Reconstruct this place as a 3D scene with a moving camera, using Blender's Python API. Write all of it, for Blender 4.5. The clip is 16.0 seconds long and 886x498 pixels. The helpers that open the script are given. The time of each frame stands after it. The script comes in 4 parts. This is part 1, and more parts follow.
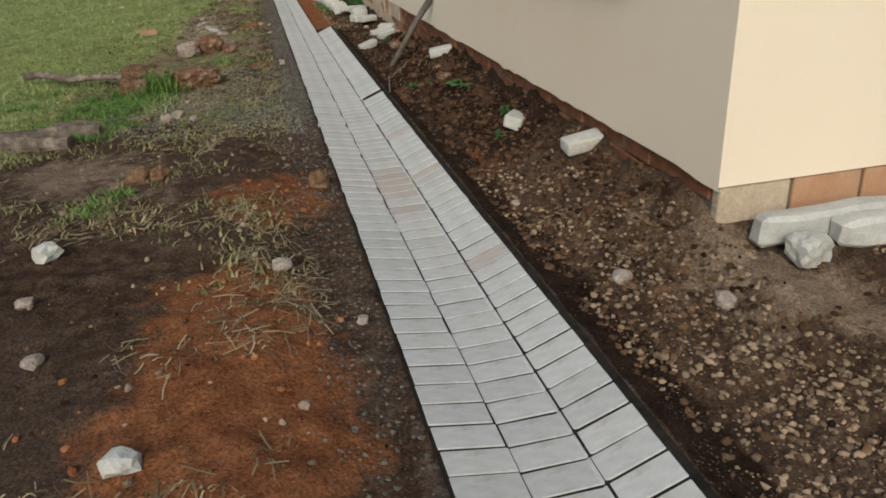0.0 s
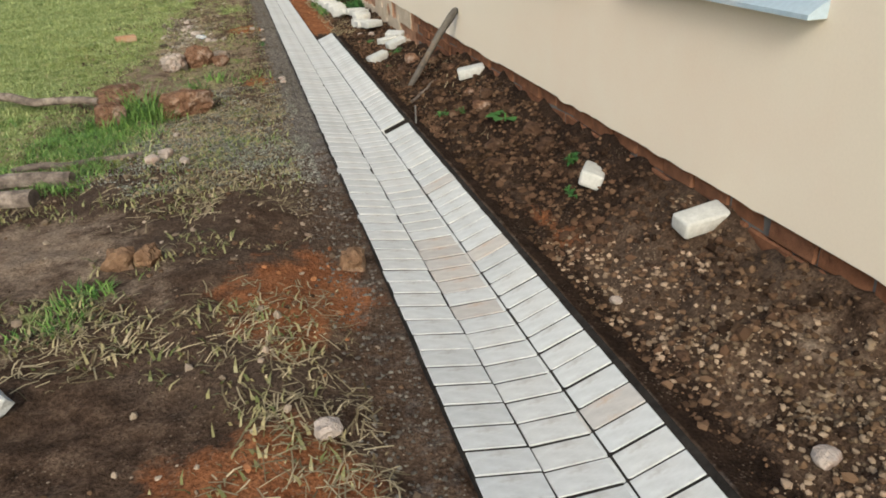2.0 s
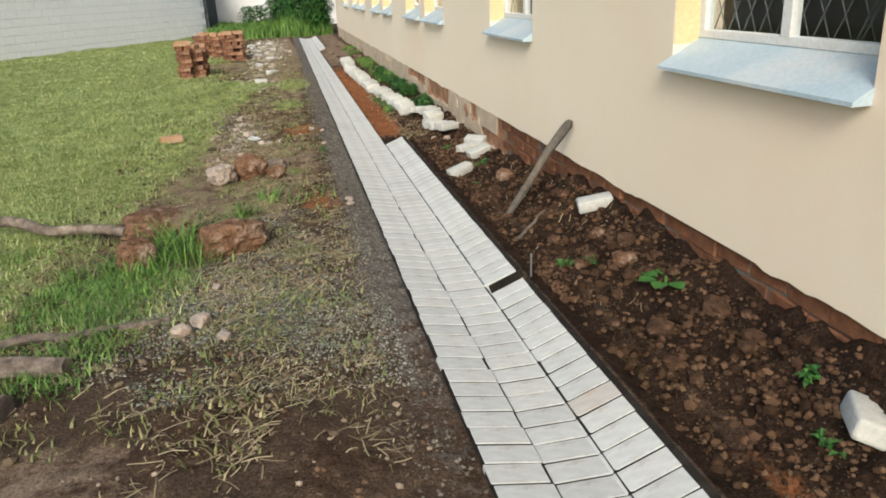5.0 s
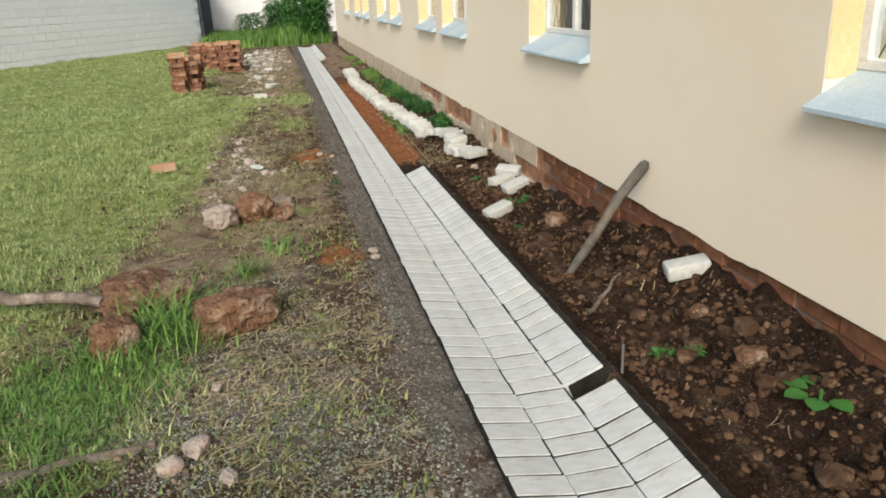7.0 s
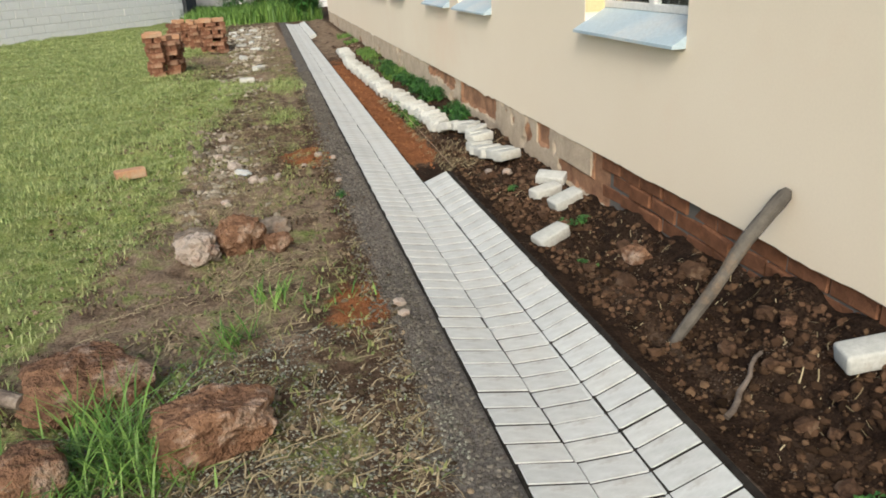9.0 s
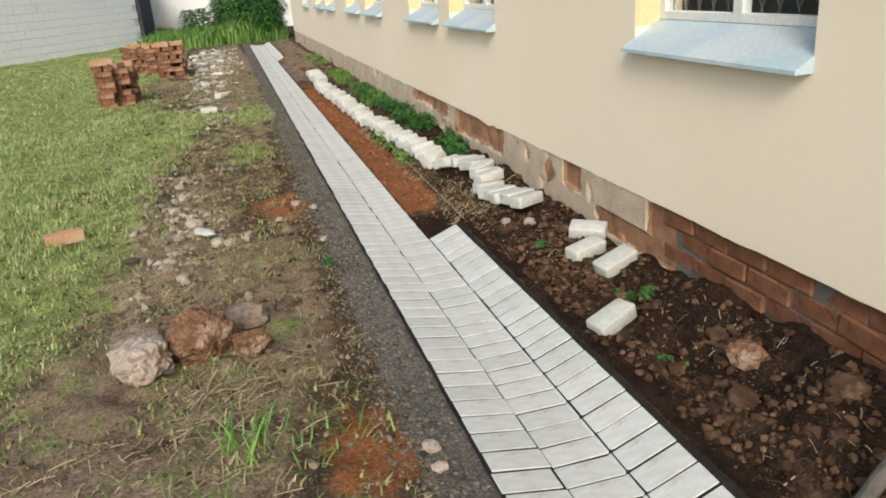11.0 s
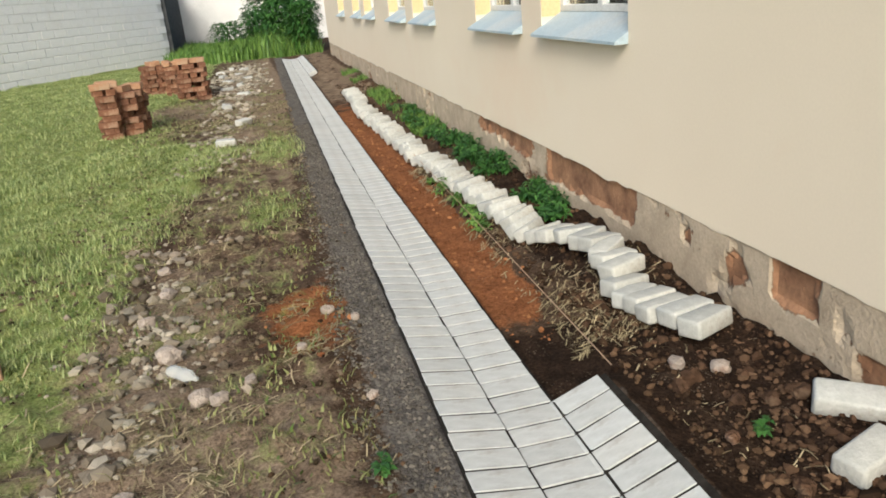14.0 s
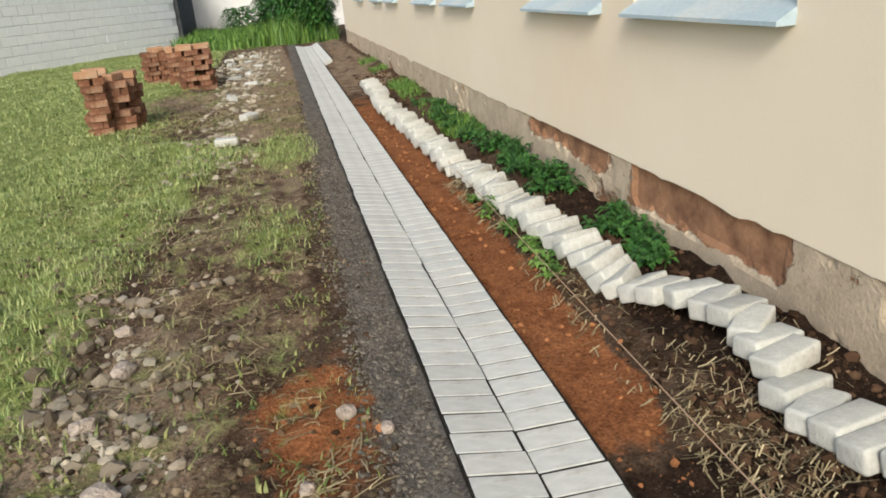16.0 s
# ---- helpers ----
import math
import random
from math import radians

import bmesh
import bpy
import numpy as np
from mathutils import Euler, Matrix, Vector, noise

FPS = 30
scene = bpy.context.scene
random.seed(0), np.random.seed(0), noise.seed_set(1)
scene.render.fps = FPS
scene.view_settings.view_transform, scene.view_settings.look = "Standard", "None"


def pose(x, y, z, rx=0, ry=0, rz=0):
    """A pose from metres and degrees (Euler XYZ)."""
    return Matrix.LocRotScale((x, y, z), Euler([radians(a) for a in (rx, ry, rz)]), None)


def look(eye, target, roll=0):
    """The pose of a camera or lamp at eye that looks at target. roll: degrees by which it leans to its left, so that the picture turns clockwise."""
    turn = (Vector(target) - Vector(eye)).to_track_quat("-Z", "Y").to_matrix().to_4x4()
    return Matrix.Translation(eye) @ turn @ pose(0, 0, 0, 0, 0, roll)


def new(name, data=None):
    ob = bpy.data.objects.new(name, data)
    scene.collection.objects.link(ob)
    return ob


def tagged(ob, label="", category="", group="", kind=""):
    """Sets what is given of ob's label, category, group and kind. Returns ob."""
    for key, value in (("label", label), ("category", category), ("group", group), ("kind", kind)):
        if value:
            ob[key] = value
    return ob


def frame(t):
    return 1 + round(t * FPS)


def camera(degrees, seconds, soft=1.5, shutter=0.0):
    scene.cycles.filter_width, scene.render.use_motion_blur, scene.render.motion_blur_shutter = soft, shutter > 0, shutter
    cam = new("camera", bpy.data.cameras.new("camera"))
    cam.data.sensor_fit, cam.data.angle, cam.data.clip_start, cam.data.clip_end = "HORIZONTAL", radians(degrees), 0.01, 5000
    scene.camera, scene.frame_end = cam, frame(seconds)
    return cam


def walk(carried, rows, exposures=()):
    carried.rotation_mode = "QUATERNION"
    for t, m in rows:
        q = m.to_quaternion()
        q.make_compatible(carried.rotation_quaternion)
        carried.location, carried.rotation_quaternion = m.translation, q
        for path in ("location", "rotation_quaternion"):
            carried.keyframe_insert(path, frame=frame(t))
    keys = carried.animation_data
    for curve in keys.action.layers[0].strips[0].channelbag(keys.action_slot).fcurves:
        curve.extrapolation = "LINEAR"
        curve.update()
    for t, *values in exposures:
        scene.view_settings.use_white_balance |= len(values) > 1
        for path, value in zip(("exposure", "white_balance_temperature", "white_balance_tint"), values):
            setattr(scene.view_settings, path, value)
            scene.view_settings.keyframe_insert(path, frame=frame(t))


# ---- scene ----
cam = camera(62.0, 16.0, 1.8)
PATH = [
    (0, (0.112, -0.148, 1.331), (0.508, 1.624, 0.491), -3.0),
    (0.5, (0.105, 0.096, 1.335), (0.46, 1.873, 0.488), -1.3),
    (1, (0.081, 0.411, 1.359), (0.51, 2.195, 0.562), 0.4),
    (1.5, (0.034, 0.592, 1.403), (0.407, 2.378, 0.583), -0.5),
    (2, (-0.003, 0.882, 1.401), (0.436, 2.63, 0.535), -2.6),
    (2.5, (-0.056, 1.138, 1.409), (0.371, 2.916, 0.598), -0.5),
    (3, (-0.096, 1.353, 1.431), (0.297, 3.185, 0.73), -3.0),
    (3.5, (-0.061, 1.581, 1.421), (0.324, 3.421, 0.739), -3.1),
    (3.7, (-0.048, 1.641, 1.416), (0.312, 3.496, 0.763), -2.4),
    (5.8, (-0.063, 2.69, 1.437), (0.29, 4.537, 0.755), -2.8),
    (6, (-0.075, 2.762, 1.449), (0.256, 4.614, 0.772), -2.3),
    (6.5, (-0.128, 2.991, 1.453), (0.218, 4.849, 0.8), -2.6),
    (7, (-0.136, 3.217, 1.465), (0.237, 5.068, 0.807), -2.6),
    (7.5, (-0.121, 3.554, 1.45), (0.231, 5.412, 0.8), -2.2),
    (8, (-0.121, 3.848, 1.405), (0.242, 5.685, 0.703), -1.8),
    (8.5, (-0.153, 4.095, 1.449), (0.266, 5.915, 0.734), -2.0),
    (9, (-0.152, 4.38, 1.424), (0.24, 6.205, 0.707), -2.8),
    (9.5, (-0.142, 4.665, 1.447), (0.271, 6.508, 0.788), -2.7),
    (10, (-0.181, 5.004, 1.422), (0.328, 6.829, 0.782), -3.7),
    (10.2, (-0.185, 5.066, 1.436), (0.302, 6.903, 0.812), -3.9),
    (12.3, (0.01, 6.315, 1.308), (0.457, 8.088, 0.497), -4.3),
    (12.5, (0.022, 6.447, 1.311), (0.43, 8.262, 0.579), -4.7),
    (13, (0.068, 6.733, 1.314), (0.36, 8.594, 0.641), -3.6),
    (13.5, (0.048, 7.039, 1.314), (0.405, 8.897, 0.664), -3.8),
    (14, (0.048, 7.258, 1.33), (0.428, 9.108, 0.672), -5.4),
    (14.5, (0.099, 7.589, 1.302), (0.427, 9.439, 0.616), -6.4),
    (15, (0.133, 7.784, 1.298), (0.425, 9.619, 0.558), -5.4),
    (15.5, (0.127, 8.079, 1.293), (0.515, 9.92, 0.614), -5.0),
    (16, (0.104, 8.368, 1.241), (0.448, 10.216, 0.561), -4.9),
]
walk(cam, [(t, look(eye, target, roll)) for t, eye, target, roll in PATH], [(0.0, -0.28, 6500, 6), (0.6, -0.22, 6500, 6), (1.0, 0.0, 6500, 6), (1.5, 0.28, 6500, 6), (3.2, 0.4, 6500, 6), (16.0, 0.4, 6500, 6)])
SKY, SUN = 0.145, 1.45

# ---- light ----
world = bpy.data.worlds.new("overcast_sky")
world.use_nodes = True
scene.world = world
wn = world.node_tree.nodes
sky = wn.new("ShaderNodeTexSky")
sky.sky_type, sky.sun_disc = "NISHITA", False
sky.sun_elevation, sky.sun_rotation = radians(33), radians(200)
sky.air_density, sky.dust_density, sky.ozone_density = 1.0, 4.5, 1.0
world.node_tree.links.new(sky.outputs[0], wn["Background"].inputs[0])
wn["Background"].inputs[1].default_value = SKY
sun = new("sun", bpy.data.lights.new("sun", "SUN"))
sun.data.energy, sun.data.angle, sun.data.color = SUN, radians(18), (1.0, 0.98, 0.945)
sun.matrix_world = look((-2.9, -8, 5.6), (0, 0, 0))


# ---- materials ----
def material(name):
    m = bpy.data.materials.new(name)
    m.use_nodes = True
    return m, m.node_tree.nodes, m.node_tree.links, m.node_tree.nodes["Principled BSDF"]


def noise_node(nodes, links, scale, detail=4.0, rough=0.6, kind="Object"):
    co = nodes.new("ShaderNodeTexCoord")
    n = nodes.new("ShaderNodeTexNoise")
    n.inputs["Scale"].default_value, n.inputs["Detail"].default_value, n.inputs["Roughness"].default_value = scale, detail, rough
    links.new(co.outputs[kind], n.inputs["Vector"])
    return n.outputs["Fac"]


def ramp(nodes, links, fac, stops):
    r = nodes.new("ShaderNodeValToRGB")
    while len(r.color_ramp.elements) < len(stops):
        r.color_ramp.elements.new(0.5)
    for e, (p, c) in zip(r.color_ramp.elements, stops):
        e.position, e.color = p, (*c, 1) if len(c) == 3 else c
    links.new(fac, r.inputs[0])
    return r.outputs[0]


def mix(nodes, links, fac, a, b, how="MIX"):
    m = nodes.new("ShaderNodeMix")
    m.data_type, m.blend_type = "RGBA", how
    for value, socket in ((fac, m.inputs[0]), (a, m.inputs[6]), (b, m.inputs[7])):
        if isinstance(value, (int, float)):
            socket.default_value = value
        elif isinstance(value, tuple):
            socket.default_value = (*value, 1)
        else:
            links.new(value, socket)
    return m.outputs[2]


def maths(nodes, links, how, a, b, clamp=True):
    m = nodes.new("ShaderNodeMath")
    m.operation, m.use_clamp = how, clamp
    for value, socket in ((a, m.inputs[0]), (b, m.inputs[1])):
        if isinstance(value, (int, float)):
            socket.default_value = value
        else:
            links.new(value, socket)
    return m.outputs[0]


def relief(nodes, links, bsdf, height, strength, distance):
    b = nodes.new("ShaderNodeBump")
    b.inputs["Strength"].default_value, b.inputs["Distance"].default_value = strength, distance
    links.new(height, b.inputs["Height"])
    links.new(b.outputs[0], bsdf.inputs["Normal"])


def surface(name, dark, light, stain=None, scale=12.0, grain=120.0, rough=0.85, depth=0.004, strength=0.5, vary=0.25, kind="Object", speckle=0.35):
    """Two-scale surface: broad patches between two colours, a stain colour, fine grain and relief, piece-to-piece variation."""
    m, nodes, links, bsdf = material(name)
    broad = noise_node(nodes, links, scale, kind=kind)
    fine = noise_node(nodes, links, grain, 3.0, kind=kind)
    col = ramp(nodes, links, broad, [(0.3, dark), (0.7, light)])
    if stain:
        patch = ramp(nodes, links, noise_node(nodes, links, scale * 0.45, 6.0, 0.7, kind), [(0.52, (0, 0, 0)), (0.68, (1, 1, 1))])
        col = mix(nodes, links, patch, col, stain)
    col = mix(nodes, links, speckle, col, ramp(nodes, links, fine, [(0.3, (0.55, 0.55, 0.55)), (0.7, (1, 1, 1))]), "MULTIPLY")
    if vary:
        info = nodes.new("ShaderNodeObjectInfo")
        col = mix(nodes, links, vary, col, ramp(nodes, links, info.outputs["Random"], [(0.0, (0.55, 0.53, 0.5)), (0.5, (1, 1, 1)), (1.0, (1, 0.93, 0.84))]), "MULTIPLY")
    links.new(col, bsdf.inputs["Base Color"])
    bsdf.inputs["Roughness"].default_value = rough
    if rough > 0.8:
        bsdf.inputs["Specular IOR Level"].default_value = 0.08
    relief(nodes, links, bsdf, maths(nodes, links, "ADD", fine, broad, False), strength, depth)
    return m


def leaf_material(name, dark, light, rough=0.5):
    m, nodes, links, bsdf = material(name)
    geo = nodes.new("ShaderNodeNewGeometry")
    col = ramp(nodes, links, geo.outputs["Random Per Island"], [(0.0, dark), (1.0, light)])
    col = mix(nodes, links, 0.5, col, ramp(nodes, links, noise_node(nodes, links, 1.6), [(0.35, (0.55, 0.6, 0.5)), (0.65, (1, 1, 1))]), "MULTIPLY")
    links.new(col, bsdf.inputs["Base Color"])
    bsdf.inputs["Roughness"].default_value = rough
    bsdf.inputs["Specular IOR Level"].default_value = 0.05 if rough > 0.7 else 0.3
    return m


PAVER = surface("cast_concrete_paver", (0.49, 0.51, 0.505), (0.61, 0.635, 0.63), (0.44, 0.435, 0.415), 3.0, 170.0, 0.9, 0.002, 0.35, 0.22, "Generated")
PAVER_STAINED = surface("clay_stained_paver", (0.44, 0.425, 0.4), (0.55, 0.535, 0.505), (0.49, 0.4, 0.325), 3.0, 140.0, 0.9, 0.002, 0.35, 0.3, "Generated")
LIMED = surface("chalky_white_concrete", (0.46, 0.475, 0.455), (0.61, 0.625, 0.6), (0.36, 0.33, 0.285), 9.0, 90.0, 0.95, 0.006, 0.6, 0.3)
CREAM = surface("cream_wall_paint", (0.785, 0.69, 0.55), (0.82, 0.735, 0.6), (0.79, 0.655, 0.515), 0.5, 90.0, 0.75, 0.0004, 0.05, 0.0, "Object", 0.07)
YELLOW = surface("ochre_reveal_paint", (0.66, 0.52, 0.28), (0.74, 0.6, 0.36), None, 4.0, 60.0, 0.75, 0.002, 0.25, 0.0)
SILL = surface("pale_blue_sill_paint", (0.4, 0.52, 0.6), (0.53, 0.62, 0.67), (0.58, 0.62, 0.63), 3.0, 60.0, 0.6, 0.002, 0.25, 0.1)
WHITE = surface("white_frame_paint", (0.68, 0.68, 0.66), (0.78, 0.78, 0.77), None, 8.0, 60.0, 0.5, 0.001, 0.2, 0.0)
STEEL = surface("grey_grille_steel", (0.1, 0.105, 0.105), (0.17, 0.175, 0.175), None, 8.0, 60.0, 0.5, 0.001, 0.2, 0.0)
# Dark base colour stands in for the unlit room behind the windows.
ROOM_SHADE = surface("unlit_room_shade", (0.12, 0.115, 0.105), (0.17, 0.16, 0.15), None, 2.0, 30.0, 0.9, 0.002, 0.2, 0.0)
BLOCKWALL = surface("whitewashed_block", (0.91, 0.91, 0.91), (0.95, 0.95, 0.95), (0.88, 0.875, 0.86), 2.5, 40.0, 0.9, 0.004, 0.35, 0.05)
GREYWALL = surface("weathered_grey_render", (0.72, 0.72, 0.71), (0.84, 0.84, 0.83), (0.6, 0.6, 0.58), 0.8, 30.0, 0.9, 0.005, 0.5, 0.1)
POST = surface("dark_weathered_post", (0.04, 0.045, 0.05), (0.1, 0.105, 0.11), None, 6.0, 60.0, 0.9, 0.005, 0.5, 0.0)
CLAY = surface("fired_clay_brick", (0.15, 0.07, 0.045), (0.32, 0.17, 0.11), (0.4, 0.3, 0.22), 9.0, 80.0, 0.9, 0.008, 0.8, 0.7)
CLAY_PALE = surface("pale_clay_brick", (0.42, 0.235, 0.14), (0.52, 0.33, 0.21), (0.42, 0.36, 0.28), 9.0, 110.0, 0.9, 0.004, 0.6, 0.3)
LATERITE = surface("rusty_laterite_rock", (0.12, 0.066, 0.042), (0.3, 0.175, 0.11), (0.4, 0.32, 0.26), 16.0, 45.0, 0.95, 0.035, 1.0, 0.3)
PALEROCK = surface("pale_weathered_rock", (0.32, 0.27, 0.23), (0.55, 0.48, 0.42), (0.22, 0.12, 0.08), 12.0, 70.0, 0.95, 0.015, 0.8, 0.3)
CLOD = surface("dry_soil_clod", (0.045, 0.027, 0.018), (0.13, 0.078, 0.05), (0.19, 0.135, 0.095), 14.0, 80.0, 0.95, 0.012, 0.8, 0.5)
EARTHSTONE = surface("earthy_stone", (0.12, 0.07, 0.042), (0.28, 0.18, 0.11), (0.2, 0.15, 0.11), 12.0, 70.0, 0.95, 0.012, 0.8, 0.2)
GREYCLOD = surface("grey_crusted_clod", (0.12, 0.095, 0.075), (0.32, 0.27, 0.22), (0.2, 0.13, 0.09), 14.0, 80.0, 0.95, 0.012, 0.8, 0.2)
BARK = surface("grey_brown_bark", (0.07, 0.058, 0.05), (0.22, 0.18, 0.15), (0.33, 0.28, 0.235), 14.0, 90.0, 0.9, 0.008, 0.8, 0.2)
GREYBARK = surface("grey_weathered_pole", (0.06, 0.055, 0.05), (0.16, 0.145, 0.125), (0.22, 0.16, 0.11), 9.0, 90.0, 0.85, 0.005, 0.6, 0.0)
GRASS = leaf_material("lawn_grass", (0.13, 0.21, 0.055), (0.48, 0.52, 0.23))
TALLGRASS = leaf_material("rank_green_grass", (0.04, 0.115, 0.018), (0.2, 0.33, 0.075))
WEED = leaf_material("dark_weed_leaf", (0.02, 0.075, 0.018), (0.07, 0.19, 0.04))
BROADLEAF = leaf_material("bright_seedling_leaf", (0.03, 0.12, 0.02), (0.075, 0.23, 0.05))
STRAW = leaf_material("dry_straw", (0.12, 0.09, 0.052), (0.52, 0.43, 0.28), 0.8)
GRIT = leaf_material("loose_grit", (0.022, 0.013, 0.009), (0.17, 0.105, 0.065), 0.95)
RUBBLE = leaf_material("mortar_rubble", (0.19, 0.16, 0.125), (0.47, 0.42, 0.345), 0.95)

glass, gn, gl, gb = material("window_glass")
gb.inputs["Base Color"].default_value = (0.9, 0.93, 0.92, 1)
gb.inputs["Roughness"].default_value, gb.inputs["Transmission Weight"].default_value, gb.inputs["IOR"].default_value = 0.03, 1.0, 1.2
clear, gn, gl, gb = material("clear_plastic")
gb.inputs["Base Color"].default_value = (0.88, 0.9, 0.88, 1)
gb.inputs["Roughness"].default_value, gb.inputs["Transmission Weight"].default_value, gb.inputs["IOR"].default_value = 0.12, 0.7, 1.3
cord, gn, gl, gb = material("builders_line")
gb.inputs["Base Color"].default_value, gb.inputs["Roughness"].default_value = (0.36, 0.25, 0.17, 1), 0.8


def ground_material():
    m, nodes, links, bsdf = material("worked_earth")

    def mask(name, scale, gain=0.9):
        a = nodes.new("ShaderNodeAttribute")
        a.attribute_name = name
        n = noise_node(nodes, links, scale, 6.0, 0.7)
        s = maths(nodes, links, "ADD", a.outputs["Fac"], maths(nodes, links, "MULTIPLY", maths(nodes, links, "SUBTRACT", n, 0.5, False), gain, False), False)
        return ramp(nodes, links, s, [(0.38, (0, 0, 0)), (0.62, (1, 1, 1))])

    fine = noise_node(nodes, links, 85.0, 5.0, 0.7)
    mid = noise_node(nodes, links, 11.0, 6.0, 0.7)
    big = noise_node(nodes, links, 1.7, 5.0, 0.6)
    earth = ramp(nodes, links, mid, [(0.3, (0.028, 0.018, 0.012)), (0.5, (0.1, 0.064, 0.042)), (0.72, (0.2, 0.14, 0.096))])
    earth = mix(nodes, links, ramp(nodes, links, big, [(0.42, (0, 0, 0)), (0.62, (0.75, 0.75, 0.75))]), earth, (0.115, 0.083, 0.06))
    red = ramp(nodes, links, mid, [(0.3, (0.19, 0.07, 0.03)), (0.7, (0.42, 0.18, 0.08))])
    col = mix(nodes, links, mask("red", 4.0, 1.7), earth, red)
    dusty = ramp(nodes, links, mid, [(0.3, (0.21, 0.148, 0.1)), (0.7, (0.38, 0.295, 0.215))])
    col = mix(nodes, links, mask("dusty", 5.0, 1.4), col, dusty)
    grit = ramp(nodes, links, mid, [(0.3, (0.1, 0.092, 0.085)), (0.7, (0.25, 0.23, 0.205))])
    col = mix(nodes, links, mask("grit", 12.0, 1.1), col, grit)
    wet = ramp(nodes, links, mid, [(0.3, (0.018, 0.012, 0.009)), (0.7, (0.06, 0.038, 0.026))])
    col = mix(nodes, links, mask("humus", 8.0), col, wet)
    turf = ramp(nodes, links, mid, [(0.3, (0.13, 0.19, 0.045)), (0.55, (0.3, 0.35, 0.125)), (0.75, (0.42, 0.4, 0.2))])
    col = mix(nodes, links, mask("turf", 5.0, 1.5), col, turf)
    co = nodes.new("ShaderNodeTexCoord")
    v = nodes.new("ShaderNodeTexVoronoi")
    v.inputs["Scale"].default_value = 70.0
    links.new(co.outputs["Object"], v.inputs["Vector"])
    pebbles = ramp(nodes, links, v.outputs["Distance"], [(0.12, (1, 1, 1)), (0.3, (0, 0, 0))])
    some = ramp(nodes, links, noise_node(nodes, links, 5.0, 3.0), [(0.5, (0, 0, 0)), (0.62, (0.6, 0.6, 0.6))])
    col = mix(nodes, links, mix(nodes, links, 1.0, pebbles, some, "MULTIPLY"), col, (0.34, 0.27, 0.2))
    col = mix(nodes, links, 0.7, col, ramp(nodes, links, fine, [(0.36, (0.16, 0.15, 0.14)), (0.62, (1, 1, 1))]), "MULTIPLY")
    links.new(col, bsdf.inputs["Base Color"])
    bsdf.inputs["Roughness"].default_value = 0.97
    bsdf.inputs["Specular IOR Level"].default_value = 0.05
    relief(nodes, links, bsdf, maths(nodes, links, "ADD", fine, maths(nodes, links, "MULTIPLY", mid, 2.0, False), False), 0.9, 0.012)
    return m


EARTH = ground_material()


def plinth_material():
    m, nodes, links, bsdf = material("flaking_plinth_render")
    mid = noise_node(nodes, links, 7.0, 5.0, 0.65)
    fine = noise_node(nodes, links, 70.0, 4.0)
    render_coat = ramp(nodes, links, mid, [(0.3, (0.42, 0.34, 0.25)), (0.7, (0.62, 0.52, 0.395))])
    bare = ramp(nodes, links, mid, [(0.3, (0.17, 0.08, 0.042)), (0.7, (0.46, 0.25, 0.14))])
    patch = nodes.new("ShaderNodeAttribute")
    patch.attribute_name = "bare"
    torn = maths(nodes, links, "MULTIPLY", maths(nodes, links, "SUBTRACT", noise_node(nodes, links, 6.0, 8.0, 0.7), 0.5, False), 1.5, False)
    flake = ramp(nodes, links, maths(nodes, links, "ADD", patch.outputs["Fac"], torn, False), [(0.47, (0, 0, 0)), (0.53, (1, 1, 1))])
    col = mix(nodes, links, flake, render_coat, bare)
    col = mix(nodes, links, 0.45, col, ramp(nodes, links, fine, [(0.3, (0.5, 0.5, 0.5)), (0.7, (1, 1, 1))]), "MULTIPLY")
    links.new(col, bsdf.inputs["Base Color"])
    bsdf.inputs["Roughness"].default_value = 0.92
    relief(nodes, links, bsdf, maths(nodes, links, "SUBTRACT", fine, maths(nodes, links, "MULTIPLY", flake, 2.0, False), False), 0.8, 0.008)
    return m


PLINTH = plinth_material()

# ---- mesh helpers ----
rng = np.random.default_rng(7)


def empty_thing(name, label, category, group="", kind="", at=(0, 0, 0)):
    ob = tagged(new(name), label, category, group, kind)
    ob.location = at
    return ob


def mesh_of(name, bm, mat, smooth=False):
    me = bpy.data.meshes.new(name)
    bm.to_mesh(me)
    bm.free()
    me.materials.append(mat)
    if smooth:
        me.polygons.foreach_set("use_smooth", [True] * len(me.polygons))
    return me


def raw_mesh(name, verts, faces, mat, smooth=False):
    me = bpy.data.meshes.new(name)
    me.from_pydata(verts.tolist() if hasattr(verts, "tolist") else verts, [], faces.tolist() if hasattr(faces, "tolist") else faces)
    me.materials.append(mat)
    if smooth:
        me.polygons.foreach_set("use_smooth", [True] * len(me.polygons))
    return me


def part(name, bm, mat, parent, label="", smooth=False):
    ob = new(name, mesh_of(name, bm, mat, smooth))
    ob.parent = parent
    return tagged(ob, label)


def piece(name, me, parent, m):
    ob = new(name, me)
    ob.parent = parent
    ob.matrix_basis = m
    return ob


def box(bm, lo, hi, bevel=0.0, m=None):
    """A box between two corners, with bevelled edges, added to bm."""
    size = [h - l for l, h in zip(lo, hi)]
    mid = [(h + l) / 2 for l, h in zip(lo, hi)]
    made = bmesh.ops.create_cube(bm, size=1.0, matrix=(m or Matrix()) @ Matrix.Translation(mid) @ Matrix.Diagonal((*size, 1)))
    if bevel:
        edges = list({e for v in made["verts"] for e in v.link_edges})
        bmesh.ops.bevel(bm, geom=edges, offset=bevel, segments=1, profile=0.5, affect="EDGES")
    return bm


